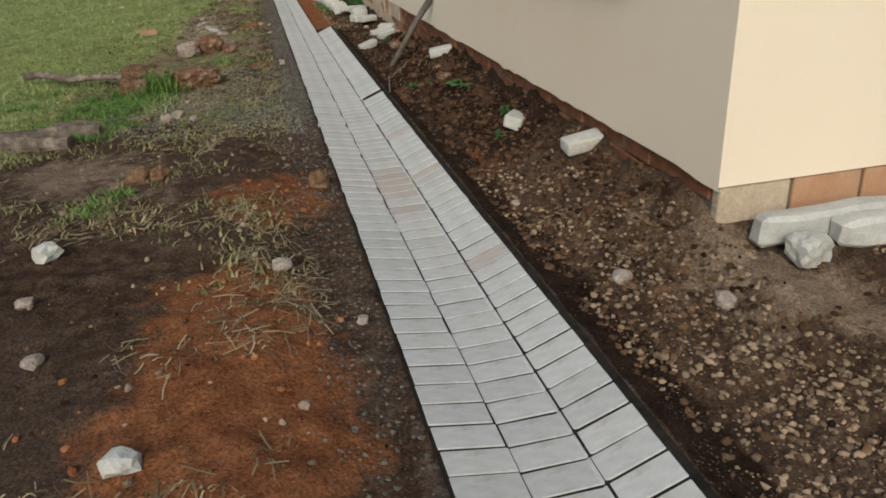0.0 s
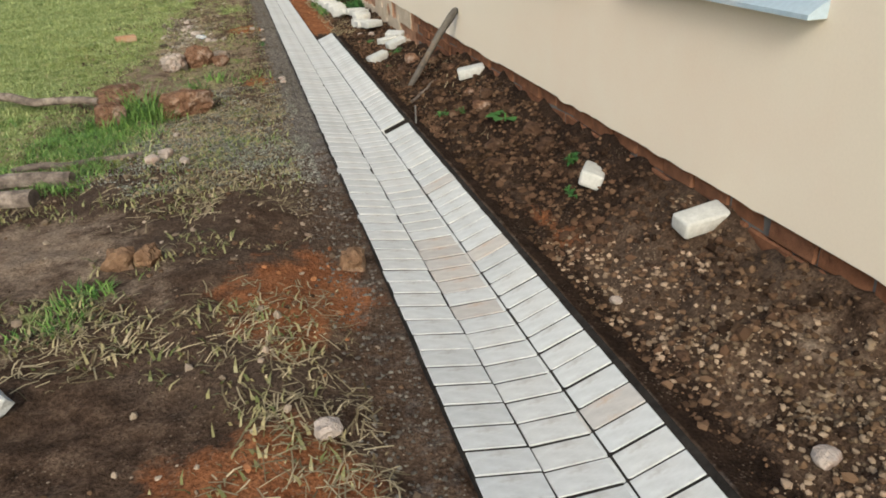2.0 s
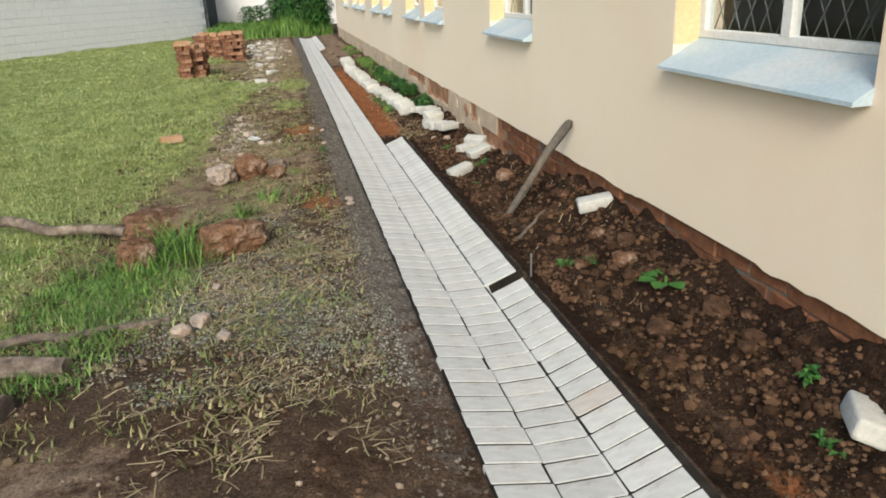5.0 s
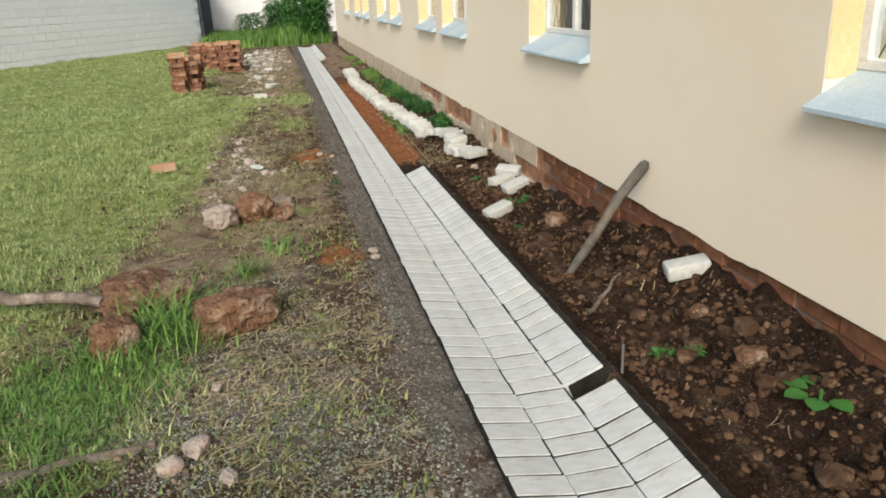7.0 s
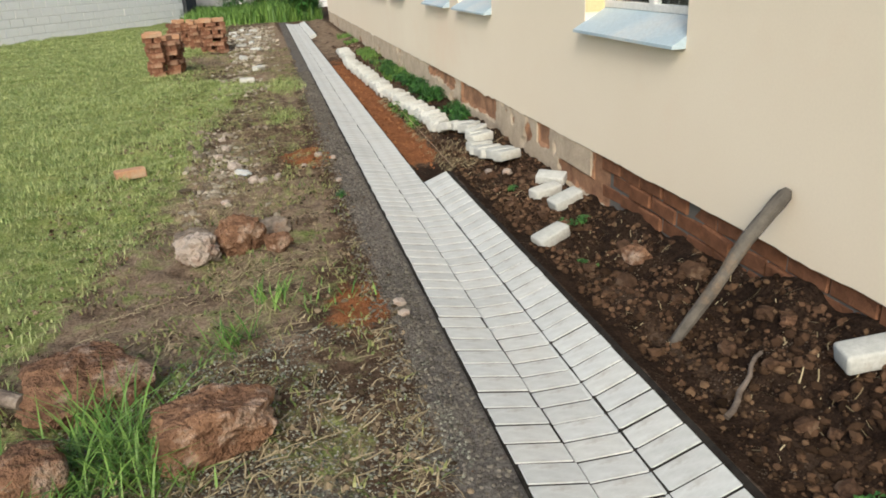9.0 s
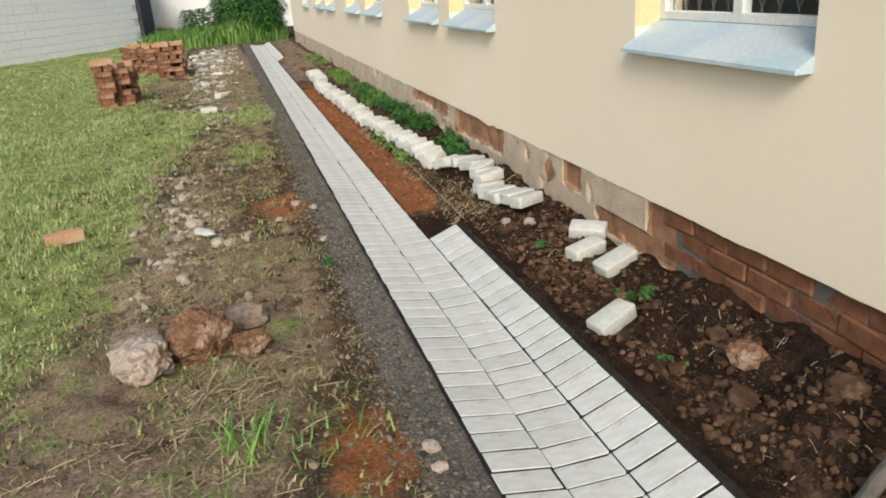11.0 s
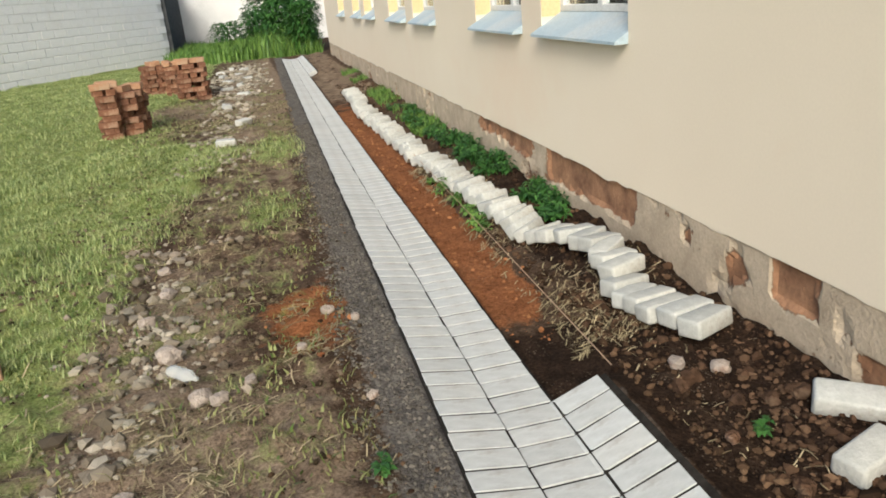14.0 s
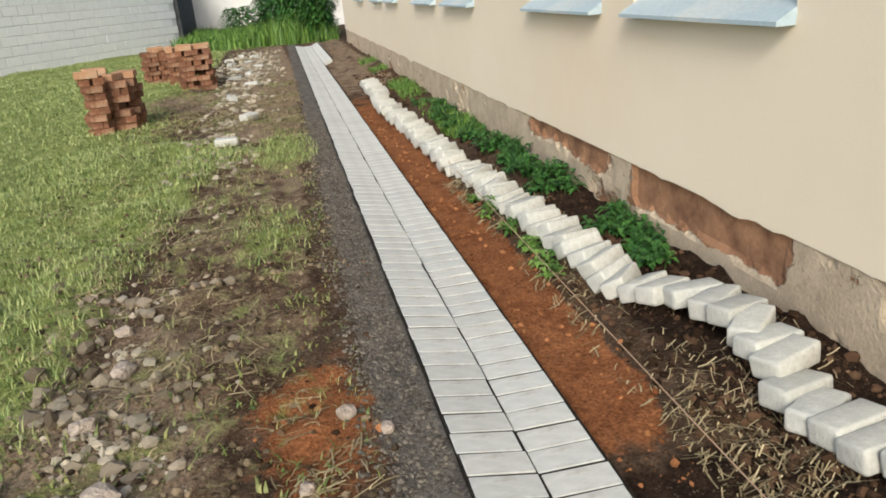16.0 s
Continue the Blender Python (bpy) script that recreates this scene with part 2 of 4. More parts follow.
def lattice(x, y, scale, seed):
    """Smooth value noise, -1 to 1, on arrays."""
    x, y = np.asarray(x, float) / scale + 1000, np.asarray(y, float) / scale + 1000
    table = np.random.default_rng(seed).uniform(-1, 1, (256, 256))
    i, j = np.floor(x).astype(int), np.floor(y).astype(int)
    u, v = x - i, y - j
    u, v = u * u * (3 - 2 * u), v * v * (3 - 2 * v)
    a, b = table[i % 256, j % 256], table[(i + 1) % 256, j % 256]
    c, d = table[i % 256, (j + 1) % 256], table[(i + 1) % 256, (j + 1) % 256]
    return (a * (1 - u) + b * u) * (1 - v) + (c * (1 - u) + d * u) * v


def step(x, a, b):
    t = np.clip((np.asarray(x, float) - a) / (b - a), 0, 1)
    return t * t * (3 - 2 * t)


def blob(x, y, cx, cy, rx, ry):
    return np.exp(-(((x - cx) / rx) ** 2 + ((y - cy) / ry) ** 2))


ROW_END, GAP_LO, GAP_HI, FAR_ROW = 9.35, 5.49, 5.61, 22.6


def ground_height(x, y):
    """Height of the earth: banks on both sides of the sunk drain, the bed below the pavers, lumps and ruts."""
    x, y = np.asarray(x, float), np.asarray(y, float)
    left = 0.025 + 0.085 * (1 - step(y, 3.4, 5.6)) * (1 - step(x, -0.15, 0.3)) + 0.03 * blob(x, y, -0.6, 6.6, 0.7, 0.8)
    bank = np.interp(y, [0.6, 1.7, 2.4, 5.8, 7.3, 8.2, 13.0, 30.0], [0.09, 0.12, 0.27, 0.26, 0.19, 0.06, 0.075, 0.03])
    right = bank * np.clip((x - 1.07) / 0.58, 0, 1) ** 1.7
    rough = 0.016 * lattice(x, y, 0.33, 1) + 0.013 * lattice(x, y, 0.12, 2) + 0.009 * lattice(x, y, 0.06, 3)
    rough = rough * (1 + (1.5 - 0.8 * step(y, 7.5, 8.5)) * step(x, 1.12, 1.3) + 0.7 * step(y, 7.5, 9.5) * (1 - step(x, 0.0, 0.2)))
    z = np.where(x < 0.7, left + rough, right + rough)
    near_left = step(x, 0.2, 0.36)
    z = np.where(x < 0.7, z * (1 - near_left) + near_left * (0.02 + 0.35 * rough), z)
    open_side = step(y, ROW_END - 0.03, ROW_END + 0.1) * (1 - step(y, FAR_ROW - 0.1, FAR_ROW))
    near_right = 1 - step(x, 1.0, 1.16)
    z = np.where(x > 0.7, z * (1 - near_right) + near_right * (0.032 - 0.067 * open_side + 0.5 * rough), z)
    bed = step(x, 0.41, 0.44) * (1 - step(x, 0.945 - 0.12 * open_side, 0.97))
    bed = np.where(y > 27.9, 0, bed)
    z = z * (1 - bed) - bed * (0.09 - 0.05 * open_side * step(x, 0.8, 0.83))
    far = step(np.hypot(x, y - 8), 45, 120)
    return z * (1 - far)


def ground_z(x, y):
    return float(ground_height(np.array([x]), np.array([y]))[0])


def spaced(stops):
    out = [np.arange(a, b, d) for a, b, d in stops]
    return np.concatenate(out + [np.array([stops[-1][1]])])


# ---- ground ----
gx = spaced([(-400, -60, 60), (-60, -14, 5), (-14, -4, 0.4), (-4, -1.6, 0.08), (-1.6, 0.3, 0.03), (0.3, 1.1, 0.022), (1.1, 1.8, 0.03), (1.8, 3.2, 0.12), (3.2, 12, 0.9), (12, 60, 8), (60, 400, 60)])
gy = spaced([(-400, -40, 60), (-40, -4, 4), (-4, 0.8, 0.2), (0.8, 12.5, 0.032), (12.5, 19, 0.06), (19, 30, 0.14), (30, 60, 1.5), (60, 600, 60)])
X, Y = np.meshgrid(gx, gy, indexing="ij")
Z = ground_height(X, Y)
nx, ny = X.shape
idx = np.arange(nx * ny).reshape(nx, ny)
quads = np.stack([idx[:-1, :-1], idx[1:, :-1], idx[1:, 1:], idx[:-1, 1:]], -1).reshape(-1, 4)
me = raw_mesh("ground", np.stack([X, Y, Z], -1).reshape(-1, 3), quads, EARTH, True)
ground = tagged(new("ground", me), "brown worked earth with red clay patches, grit and turf", "ground", "", "structure")


def turf_mask(x, y):
    edge = np.interp(y, [0, 3.5, 4.6, 6.0, 7.5, 9.0, 12.0, 13.5, 14.8, 16.0, 40.0], [-2.6, -1.75, -1.4, -1.3, -1.15, -0.85, -0.72, -0.55, -0.2, -1.1, -1.3])
    m = 1 - step(x, edge - 0.55, edge + 0.35)
    m = np.maximum(m, 0.75 * blob(x, y, -0.02, 14.6, 0.35, 0.9))
    m = np.maximum(m, 0.62 * blob(x, y, -0.1, 12.2, 0.3, 0.9))
    m = np.maximum(m, 0.5 * blob(x, y, -0.8, 3.45, 0.22, 0.25))
    m = np.maximum(m, 0.7 * blob(x, y, -0.95, 5.75, 0.5, 0.55))
    m = np.maximum(m, 0.9 * (1 - step(x, 0.9, 1.5)) * step(y, 28.0, 29.0))
    m = np.maximum(m, 0.34 * step(y, 4.6, 6.0) * (1 - step(x, 0.0, 0.2)))
    m = m * (1 - 0.8 * blob(x, y, -1.2, 18.6, 0.9, 1.2))
    return m


masks = {
    "turf": turf_mask(X, Y),
    "red": np.clip(blob(X, Y, 0.06, 3.4, 0.32, 0.4) * 1.05 + 0.85 * blob(X, Y, -0.1, 1.5, 0.45, 0.7) + 0.6 * blob(X, Y, -0.1, 2.3, 0.35, 0.35) + 0.95 * blob(X, Y, 0.05, 10.3, 0.2, 0.45) + 0.95 * blob(X, Y, 0.1, 7.4, 0.17, 0.35) + 0.75 * blob(X, Y, 1.22, 3.75, 0.13, 0.4) + 0.5 * blob(X, Y, 1.5, 6.0, 0.16, 0.2)
                   + 1.1 * step(Y, 9.85, 10.2) * step(X, 0.78, 0.82) * (1 - step(X, 1.02, 1.13)) * (1 - step(Y, 15.5, 19)), 0, 1),
    "grit": np.clip(step(X, 0.14, 0.28) * (1 - step(X, 0.42, 0.46)) * (0.36 + 0.5 * step(Y, 5, 8)) + 0.6 * blob(X, Y, -0.3, 5.75, 0.7, 0.85) + 0.4 * (step(X, 0.97, 1.0) * (1 - step(X, 1.06, 1.14))) * (1 - step(Y, 9.2, 9.4)), 0, 1),
    "humus": np.clip(0.95 * step(X, 1.0, 1.04) * (1 - step(X, 1.12, 1.25)) * (1 - step(Y, 9.6, 10.0)) + 0.8 * step(X, 1.15, 1.3) * step(Y, 3.0, 3.9) * (1 - step(Y, 11.0, 15.0)) + 0.9 * step(X, 0.8, 0.84) * (1 - step(X, 1.1, 1.3)) * step(Y, 9.3, 9.4) * (1 - step(Y, 9.75, 10.1)), 0, 1),
    "dusty": np.clip(0.95 * blob(X, Y, 1.75, 1.75, 0.35, 0.4) + 0.4 * blob(X, Y, 1.5, 2.4, 0.15, 0.4) + 0.72 * blob(X, Y, -0.2, 21, 0.4, 5.5) + 0.5 * blob(X, Y, -0.62, 10.2, 0.2, 0.9) + 0.5 * blob(X, Y, -1.1, 4.2, 0.4, 0.4) + 0.6 * blob(X, Y, -1.3, 18.6, 0.7, 0.9) + (0.62 - 0.22 * step(Y, 9.5, 12.0)) * step(Y, 6.5, 7.1) * (1 - step(X, 0.05, 0.2)) + 0.5 * blob(X, Y, 0.1, 20, 0.2, 6.0) - 0.6 * blob(X, Y, 0.03, 10.3, 0.25, 0.5) - 0.6 * blob(X, Y, 0.1, 7.4, 0.2, 0.4) + 0.42 * blob(X, Y, -0.75, 3.6, 0.6, 1.1) + 0.6 * step(Y, 16.0, 19.0) * step(X, 0.8, 0.85) * (1 - step(X, 1.5, 1.7)), 0, 1),
}
for name, values in masks.items():
    a = me.attributes.new(name, "FLOAT", "POINT")
    a.data.foreach_set("value", values.astype(np.float32).ravel())


# ---- building ----
WALL_X, WALL_Y0, WALL_Y1, PLASTER_Z, WALL_TOP, WALL_T = 1.655, 2.09, 27.1, 0.352, 3.1, 0.24
SILL_Z = 1.05
WINDOWS = [(2.75, 3.9), (4.22, 5.44), (7.44, 8.56), (10.46, 11.57), (11.92, 13.0), (14.42, 15.5), (15.95, 17.1), (18.4, 19.5), (19.95, 21.05), (22.5, 23.6)]
OPEN_LO, OPEN_HI = 1.133, 2.3

bm = bmesh.new()
edges_y = [WALL_Y0] + [v for w in WINDOWS for v in w] + [WALL_Y1]
for a, b in zip(edges_y[0::2], edges_y[1::2]):
    box(bm, (WALL_X, a, PLASTER_Z), (WALL_X + WALL_T, b, WALL_TOP))
for a, b in WINDOWS:
    box(bm, (WALL_X, a, PLASTER_Z), (WALL_X + WALL_T, b, OPEN_LO - 0.06))
    box(bm, (WALL_X, a, OPEN_HI), (WALL_X + WALL_T, b, WALL_TOP))
tagged(new("wall_west", mesh_of("wall_west", bm, CREAM)), "long cream painted plaster wall with window openings", "wall", "", "structure")
for name, lo, hi in (("wall_south", (WALL_X + WALL_T, WALL_Y0, PLASTER_Z), (9.0, WALL_Y0 + WALL_T, WALL_TOP)), ("wall_north", (WALL_X + WALL_T, WALL_Y1 - WALL_T, PLASTER_Z), (9.0, WALL_Y1, WALL_TOP)), ("wall_east", (9.0, WALL_Y0, PLASTER_Z), (9.24, WALL_Y1, WALL_TOP))):
    tagged(new(name, mesh_of(name, box(bmesh.new(), lo, hi), CREAM)), "cream painted plaster wall of the building", "wall", "", "structure")
# Inner wall, floor and slab are added to close the room, coloured dark as shade.
tagged(new("wall_inner", mesh_of("wall_inner", box(bmesh.new(), (5.0, WALL_Y0 + WALL_T, 0.2), (5.1, WALL_Y1 - WALL_T, WALL_TOP)), ROOM_SHADE)), "plain added inner wall behind the windows, coloured dark as an unlit room", "wall", "", "structure")
tagged(new("floor", mesh_of("floor", box(bmesh.new(), (WALL_X + 0.03, WALL_Y0 + 0.03, -0.3), (9.1, WALL_Y1 - 0.03, PLASTER_Z - 0.02)), ROOM_SHADE)), "plain added floor slab inside the building, coloured dark as an unlit room", "floor", "", "structure")
tagged(new("ceiling", mesh_of("ceiling", box(bmesh.new(), (WALL_X, WALL_Y0, WALL_TOP), (9.24, WALL_Y1, WALL_TOP + 0.15)), ROOM_SHADE)), "plain flat slab added unseen over the building, in the unlit-room colour", "ceiling", "", "structure")


def make_window(number, a, b):
    """A recessed window: sloped sill slab, painted reveals, white casement frame, panes and a grille of crossed bars."""
    w = empty_thing(f"window_{number}", "white framed window with pale blue sloping sill", "window", "windows along the cream wall", "structure", (WALL_X, (a + b) / 2, OPEN_LO))
    half = (b - a) / 2
    bm = bmesh.new()
    prof = [(-0.07, -0.105), (-0.07, -0.09), (0.14, 0.03), (0.14, -0.06), (0.0, -0.06), (-0.002, -0.105)]
    vs = [[bm.verts.new((px, s * (half + 0.004 if px < 0.01 else half), pz)) for px, pz in prof] for s in (-1, 1)]
    n = len(prof)
    for i in range(n):
        bm.faces.new((vs[0][i], vs[0][(i + 1) % n], vs[1][(i + 1) % n], vs[1][i]))
    bm.faces.new(vs[0][::-1])
    bm.faces.new(vs[1])
    bmesh.ops.recalc_face_normals(bm, faces=bm.faces)
    part("window_sill", bm, SILL, w, "pale blue painted sloping sill")
    for s in (-1, 1):
        bm = bmesh.new()
        y0, y1 = sorted((s * (half - 0.004), s * half))
        box(bm, (0.003, y0, 0.0), (0.12, y1, OPEN_HI - OPEN_LO))
        part("reveal", bm, YELLOW, w, "ochre painted reveal")
    bm = bmesh.new()
    x0, x1, top = 0.12, 0.165, OPEN_HI - OPEN_LO
    for y0, y1, z0, z1 in ((-half, half, 0.022, 0.06), (-half, half, top - 0.05, top), (-half, -half + 0.05, 0.05, top - 0.05), (half - 0.05, half, 0.05, top - 0.05), (-0.03, 0.03, 0.05, top - 0.05)):
        box(bm, (x0, y0, z0), (x1, y1, z1), 0.004)
    part("window_frame", bm, WHITE, w, "white painted frame")
    for s in (-1, 1):
        bm = bmesh.new()
        y0, y1 = sorted((s * 0.03, s * (half - 0.05)))
        box(bm, (0.14, y0, 0.05), (0.145, y1, top - 0.05))
        p = part("pane", bm, glass, w)
        p.visible_shadow = False
    bm = bmesh.new()
    for i in range(-9, 10):
        for s in (-1, 1):
            m = Matrix.Translation((0.19, i * 0.09 * half / 0.5, 0.55)) @ Matrix.Rotation(radians(28 * s), 4, "X")
            box(bm, (-0.002, -0.002, -0.62), (0.002, 0.002, 0.62), 0, m)
    part("grille", bm, STEEL, w, "grey diamond burglar mesh")
    return w


for i, (a, b) in enumerate(WINDOWS):
    make_window(i + 1, a, b)

# Ragged lower edge of the plaster coat.
ragged = bmesh.new()
for k in range(int((WALL_Y1 - WALL_Y0) / 0.05)):
    y_ = WALL_Y0 + k * 0.05
    lows = [PLASTER_Z - 0.002 - 0.04 * max(0.0, noise.noise(Vector((v * 2.1, 3.0, 0))) + 0.35 * noise.noise(Vector((v * 9.0, 7.0, 0)))) for v in (y_, y_ + 0.05)]
    c = [ragged.verts.new(p) for p in ((WALL_X + 0.001, y_, lows[0]), (WALL_X + 0.001, y_ + 0.05, lows[1]), (WALL_X + 0.001, y_ + 0.05, PLASTER_Z), (WALL_X + 0.001, y_, PLASTER_Z), (WALL_X + 0.02, y_, lows[0]), (WALL_X + 0.02, y_ + 0.05, lows[1]))]
    ragged.faces.new((c[0], c[3], c[2], c[1]))
    ragged.faces.new((c[0], c[1], c[5], c[4]))
tagged(new("trim", mesh_of("trim", ragged, CREAM)), "ragged chipped lower edge of the plaster", "trim", "", "structure")

# Plinth: flaking render along most of its length, bare brick near the corner.
py, pz = np.meshgrid(np.arange(8.2, WALL_Y1 + 0.01, 0.03), np.linspace(-0.2, PLASTER_Z, 24), indexing="ij")


def slab(v, a, b, soft):
    return step(v, a - soft, a + soft) * (1 - step(v, b - soft, b + soft))


bare = (0.95 * slab(py, 10.42, 11.55, 0.06) * step(pz, 0.13, 0.2) + 0.9 * slab(py, 9.16, 9.38, 0.02) * step(pz, 0.17, 0.21) + 0.95 * slab(py, 8.1, 8.95, 0.05) * slab(pz, 0.06, 0.17, 0.02)
        + slab(py, 8.0, 8.42, 0.03) * step(pz, 0.05, 0.1) + 0.6 * slab(py, 11.9, 13.2, 0.2) * step(pz, 0.18, 0.28) + 0.8 * blob(py, pz, 9.62, 0.22, 0.05, 0.06) + 0.7 * blob(py, pz, 9.95, 0.25, 0.03, 0.04) + 0.22)
bare = np.clip(bare + 0.25 * lattice(py, pz, 0.9, 71) + 0.15 * lattice(py, pz, 0.2, 72), 0, 1)
coat = WALL_X + 0.006 + 0.02 * step(bare + 0.3 * lattice(py, pz, 0.07, 73), 0.4, 0.6) + 0.004 * lattice(py, pz, 0.25, 74)
grid = np.arange(py.size).reshape(py.shape)
faces = np.stack([grid[:-1, :-1], grid[:-1, 1:], grid[1:, 1:], grid[1:, :-1]], -1).reshape(-1, 4)
coat_mesh = raw_mesh("plinth_west", np.stack([coat, py, pz], -1).reshape(-1, 3), faces, PLINTH, False)
coat_mesh.attributes.new("bare", "FLOAT", "POINT").data.foreach_set("value", bare.astype(np.float32).ravel())
plinth_w = tagged(new("plinth_west", coat_mesh), "flaking tan rendered plinth with bare brick patches", "plinth", "", "structure")
part("core", box(bmesh.new(), (WALL_X + 0.035, 8.2, -0.2), (WALL_X + 0.2, WALL_Y1, PLASTER_Z - 0.002)), CLOD, plinth_w)
bm = bmesh.new()
box(bm, (WALL_X + 0.045, WALL_Y0 + 0.045, -0.2), (WALL_X + 0.2, 8.3, PLASTER_Z))
plinth_b = tagged(new("plinth_brick", mesh_of("plinth_brick", bm, CLOD)), "bare red brick plinth stained with soil", "plinth", "", "structure")
bm = bmesh.new()
box(bm, (WALL_X + 0.2, WALL_Y0 + 0.045, -0.2), (9.2, WALL_Y0 + 0.2, PLASTER_Z))
plinth_s = tagged(new("plinth_south", mesh_of("plinth_south", bm, CLOD)), "orange brick and grey mortar plinth", "plinth", "", "structure")

# ---- boundary walls ----
A0, A1 = Vector((-3.0, 33.0, 0)), Vector((-13.7, 13.85, 0))
along = (A1 - A0).normalized()
length = (A1 - A0).length
turn_a = Matrix(((along.x, -along.y, 0, A0.x), (along.y, along.x, 0, A0.y), (0, 0, 1, 0), (0, 0, 0, 1)))
bm = box(bmesh.new(), (0, -0.09, -0.3), (length, 0.09, 2.3), 0, turn_a)
wall_a = tagged(new("wall_boundary", mesh_of("wall_boundary", bm, GREYWALL)), "whitewashed concrete block boundary wall", "wall", "", "structure")
bm = box(bmesh.new(), (-3.2, 37.4, -0.3), (14, 37.6, 2.3))
tagged(new("wall_back", mesh_of("wall_back", bm, GREYWALL)), "weathered pale grey boundary wall behind rank grass", "wall", "", "structure")
bm = bmesh.new()
box(bm, (-3.2, 33.05, -0.2), (-2.8, 37.38, 2.35), 0.02)
tagged(new("wall_post", mesh_of("wall_post", bm, POST)), "dark weathered pier where boundary walls meet", "wall", "", "structure")


# ---- rocks, timber, plants ----
def rock_mesh(name, mat, size, seed, boxy=0.0, detail=3, lump=0.25):
    """A lump of stone or clod: subdivided ball pushed towards a block, broken by noise, flat below."""
    bm = bmesh.new()
    bmesh.ops.create_icosphere(bm, subdivisions=detail, radius=1.0)
    off = Vector((seed * 7.3, seed * 3.1, seed * 1.7))
    for v in bm.verts:
        p = v.co.copy()
        top = max(abs(p.x), abs(p.y), abs(p.z))
        p = p.lerp(p / top * 0.86, boxy)
        p *= 1 + lump * noise.noise(p * 1.3 + off) + lump * 0.45 * noise.noise(p * 3.4 + off) + 0.09 * noise.noise(p * 8.0 + off) + 0.04 * noise.noise(p * 19.0 + off)
        v.co = Vector((p.x * size[0], p.y * size[1], p.z * size[2]))
    return mesh_of(name, bm, mat, lump < 0.3 and boxy < 0.5)


def rock(name, label, category, mat, at, size, seed, turn=0.0, boxy=0.0, sink=0.3, group="", lump=0.25, tilt=0.0, detail=3):
    ob = new(name, rock_mesh(name, mat, size, seed, boxy, detail, lump))
    ob.matrix_basis = pose(at[0], at[1], ground_z(*at) + size[2] * (1 - sink), tilt, 0, turn)
    return tagged(ob, label, category, group)


def log_mesh(name, points, radii, mat, sides=12, seed=0):
    """A knobbly tapered round timber through points."""
    bm = bmesh.new()
    rings = []
    pts = [Vector(p) for p in points]
    for i, (p, r) in enumerate(zip(pts, radii)):
        d = (pts[min(i + 1, len(pts) - 1)] - pts[max(i - 1, 0)]).normalized()
        u = d.cross(Vector((0, 0, 1)) if abs(d.z) < 0.9 else Vector((1, 0, 0))).normalized()
        w = d.cross(u)
        ring = []
        for k in range(sides):
            a = 2 * math.pi * k / sides
            rr = r * (1 + 0.14 * noise.noise(Vector((math.cos(a) * 1.5 + seed, math.sin(a) * 1.5, i * 0.7))))
            ring.append(bm.verts.new(p + u * math.cos(a) * rr + w * math.sin(a) * rr))
        rings.append(ring)
    for a, b in zip(rings, rings[1:]):
        for k in range(sides):
            bm.faces.new((a[k], a[(k + 1) % sides], b[(k + 1) % sides], b[k]))
    bm.faces.new(rings[0][::-1])
    bm.faces.new(rings[-1])
    bmesh.ops.recalc_face_normals(bm, faces=bm.faces)
    return mesh_of(name, bm, mat, False)


def timber(name, label, category, start, end, r0, r1, mat, seed, bend=0.03, steps=9):
    a, b = Vector(start), Vector(end)
    pts = []
    for i in range(steps):
        t = i / (steps - 1)
        p = a.lerp(b, t)
        p += Vector((noise.noise(Vector((t * 3, seed, 0))), noise.noise(Vector((t * 3, seed, 5))), 0.5 * noise.noise(Vector((t * 3, seed, 9))))) * bend
        pts.append(p)
    radii = [r0 + (r1 - r0) * i / (steps - 1) for i in range(steps)]
    return tagged(new(name, log_mesh(name, pts, radii, mat, 12, seed)), label, category)


def blades(name, xs, ys, heights, widths, lean, mat, label, category, kind="stuff", zs=None, curve=0.5):
    """Grass blades: tapered, curved strips, joined into one mesh."""
    n = len(xs)
    z0 = ground_height(xs, ys) - 0.005 if zs is None else zs
    a = rng.uniform(0, 2 * math.pi, n)
    d = np.stack([np.cos(a), np.sin(a), np.zeros(n)], -1)
    s = np.stack([-np.sin(a), np.cos(a), np.zeros(n)], -1)
    base = np.stack([xs, ys, z0], -1)
    up = np.array([0, 0, 1.0])
    ln = (lean * rng.uniform(0.2, 1.0, n) * heights)[:, None]
    mid = base + up * (heights * 0.6)[:, None] + d * ln * (1 - curve) * 0.6
    tip = base + up * (heights * 0.95)[:, None] + d * ln
    w = widths[:, None] / 2
    v = np.stack([base - s * w, base + s * w, mid + s * w * 0.8, mid - s * w * 0.8, tip], 1).reshape(-1, 3)
    k = np.arange(n)[:, None] * 5
    faces = [tuple(q) for q in (k + np.array([0, 1, 2, 3])).tolist()] + [tuple(q) for q in (k + np.array([3, 2, 4])).tolist()]
    me = bpy.data.meshes.new(name)
    me.from_pydata(v.tolist(), [], faces)
    me.materials.append(mat)
    return tagged(new(name, me), label, category, "", kind)


def scatter(n, x0, x1, y0, y1, density):
    """Random places in a rectangle, kept with the chance that density gives."""
    x, y = rng.uniform(x0, x1, n), rng.uniform(y0, y1, n)
    keep = rng.uniform(0, 1, n) < density(x, y)
    return x[keep], y[keep]


def patchy(x, y):
    return np.clip(turf_mask(x, y) * 1.1 + 0.35 * lattice(x, y, 0.45, 11) + 0.2 * lattice(x, y, 0.15, 12) - 0.12, 0, 1)


def lawn_density(x, y):
    return np.where(turf_mask(x, y) > 0.37, patchy(x, y), 0)


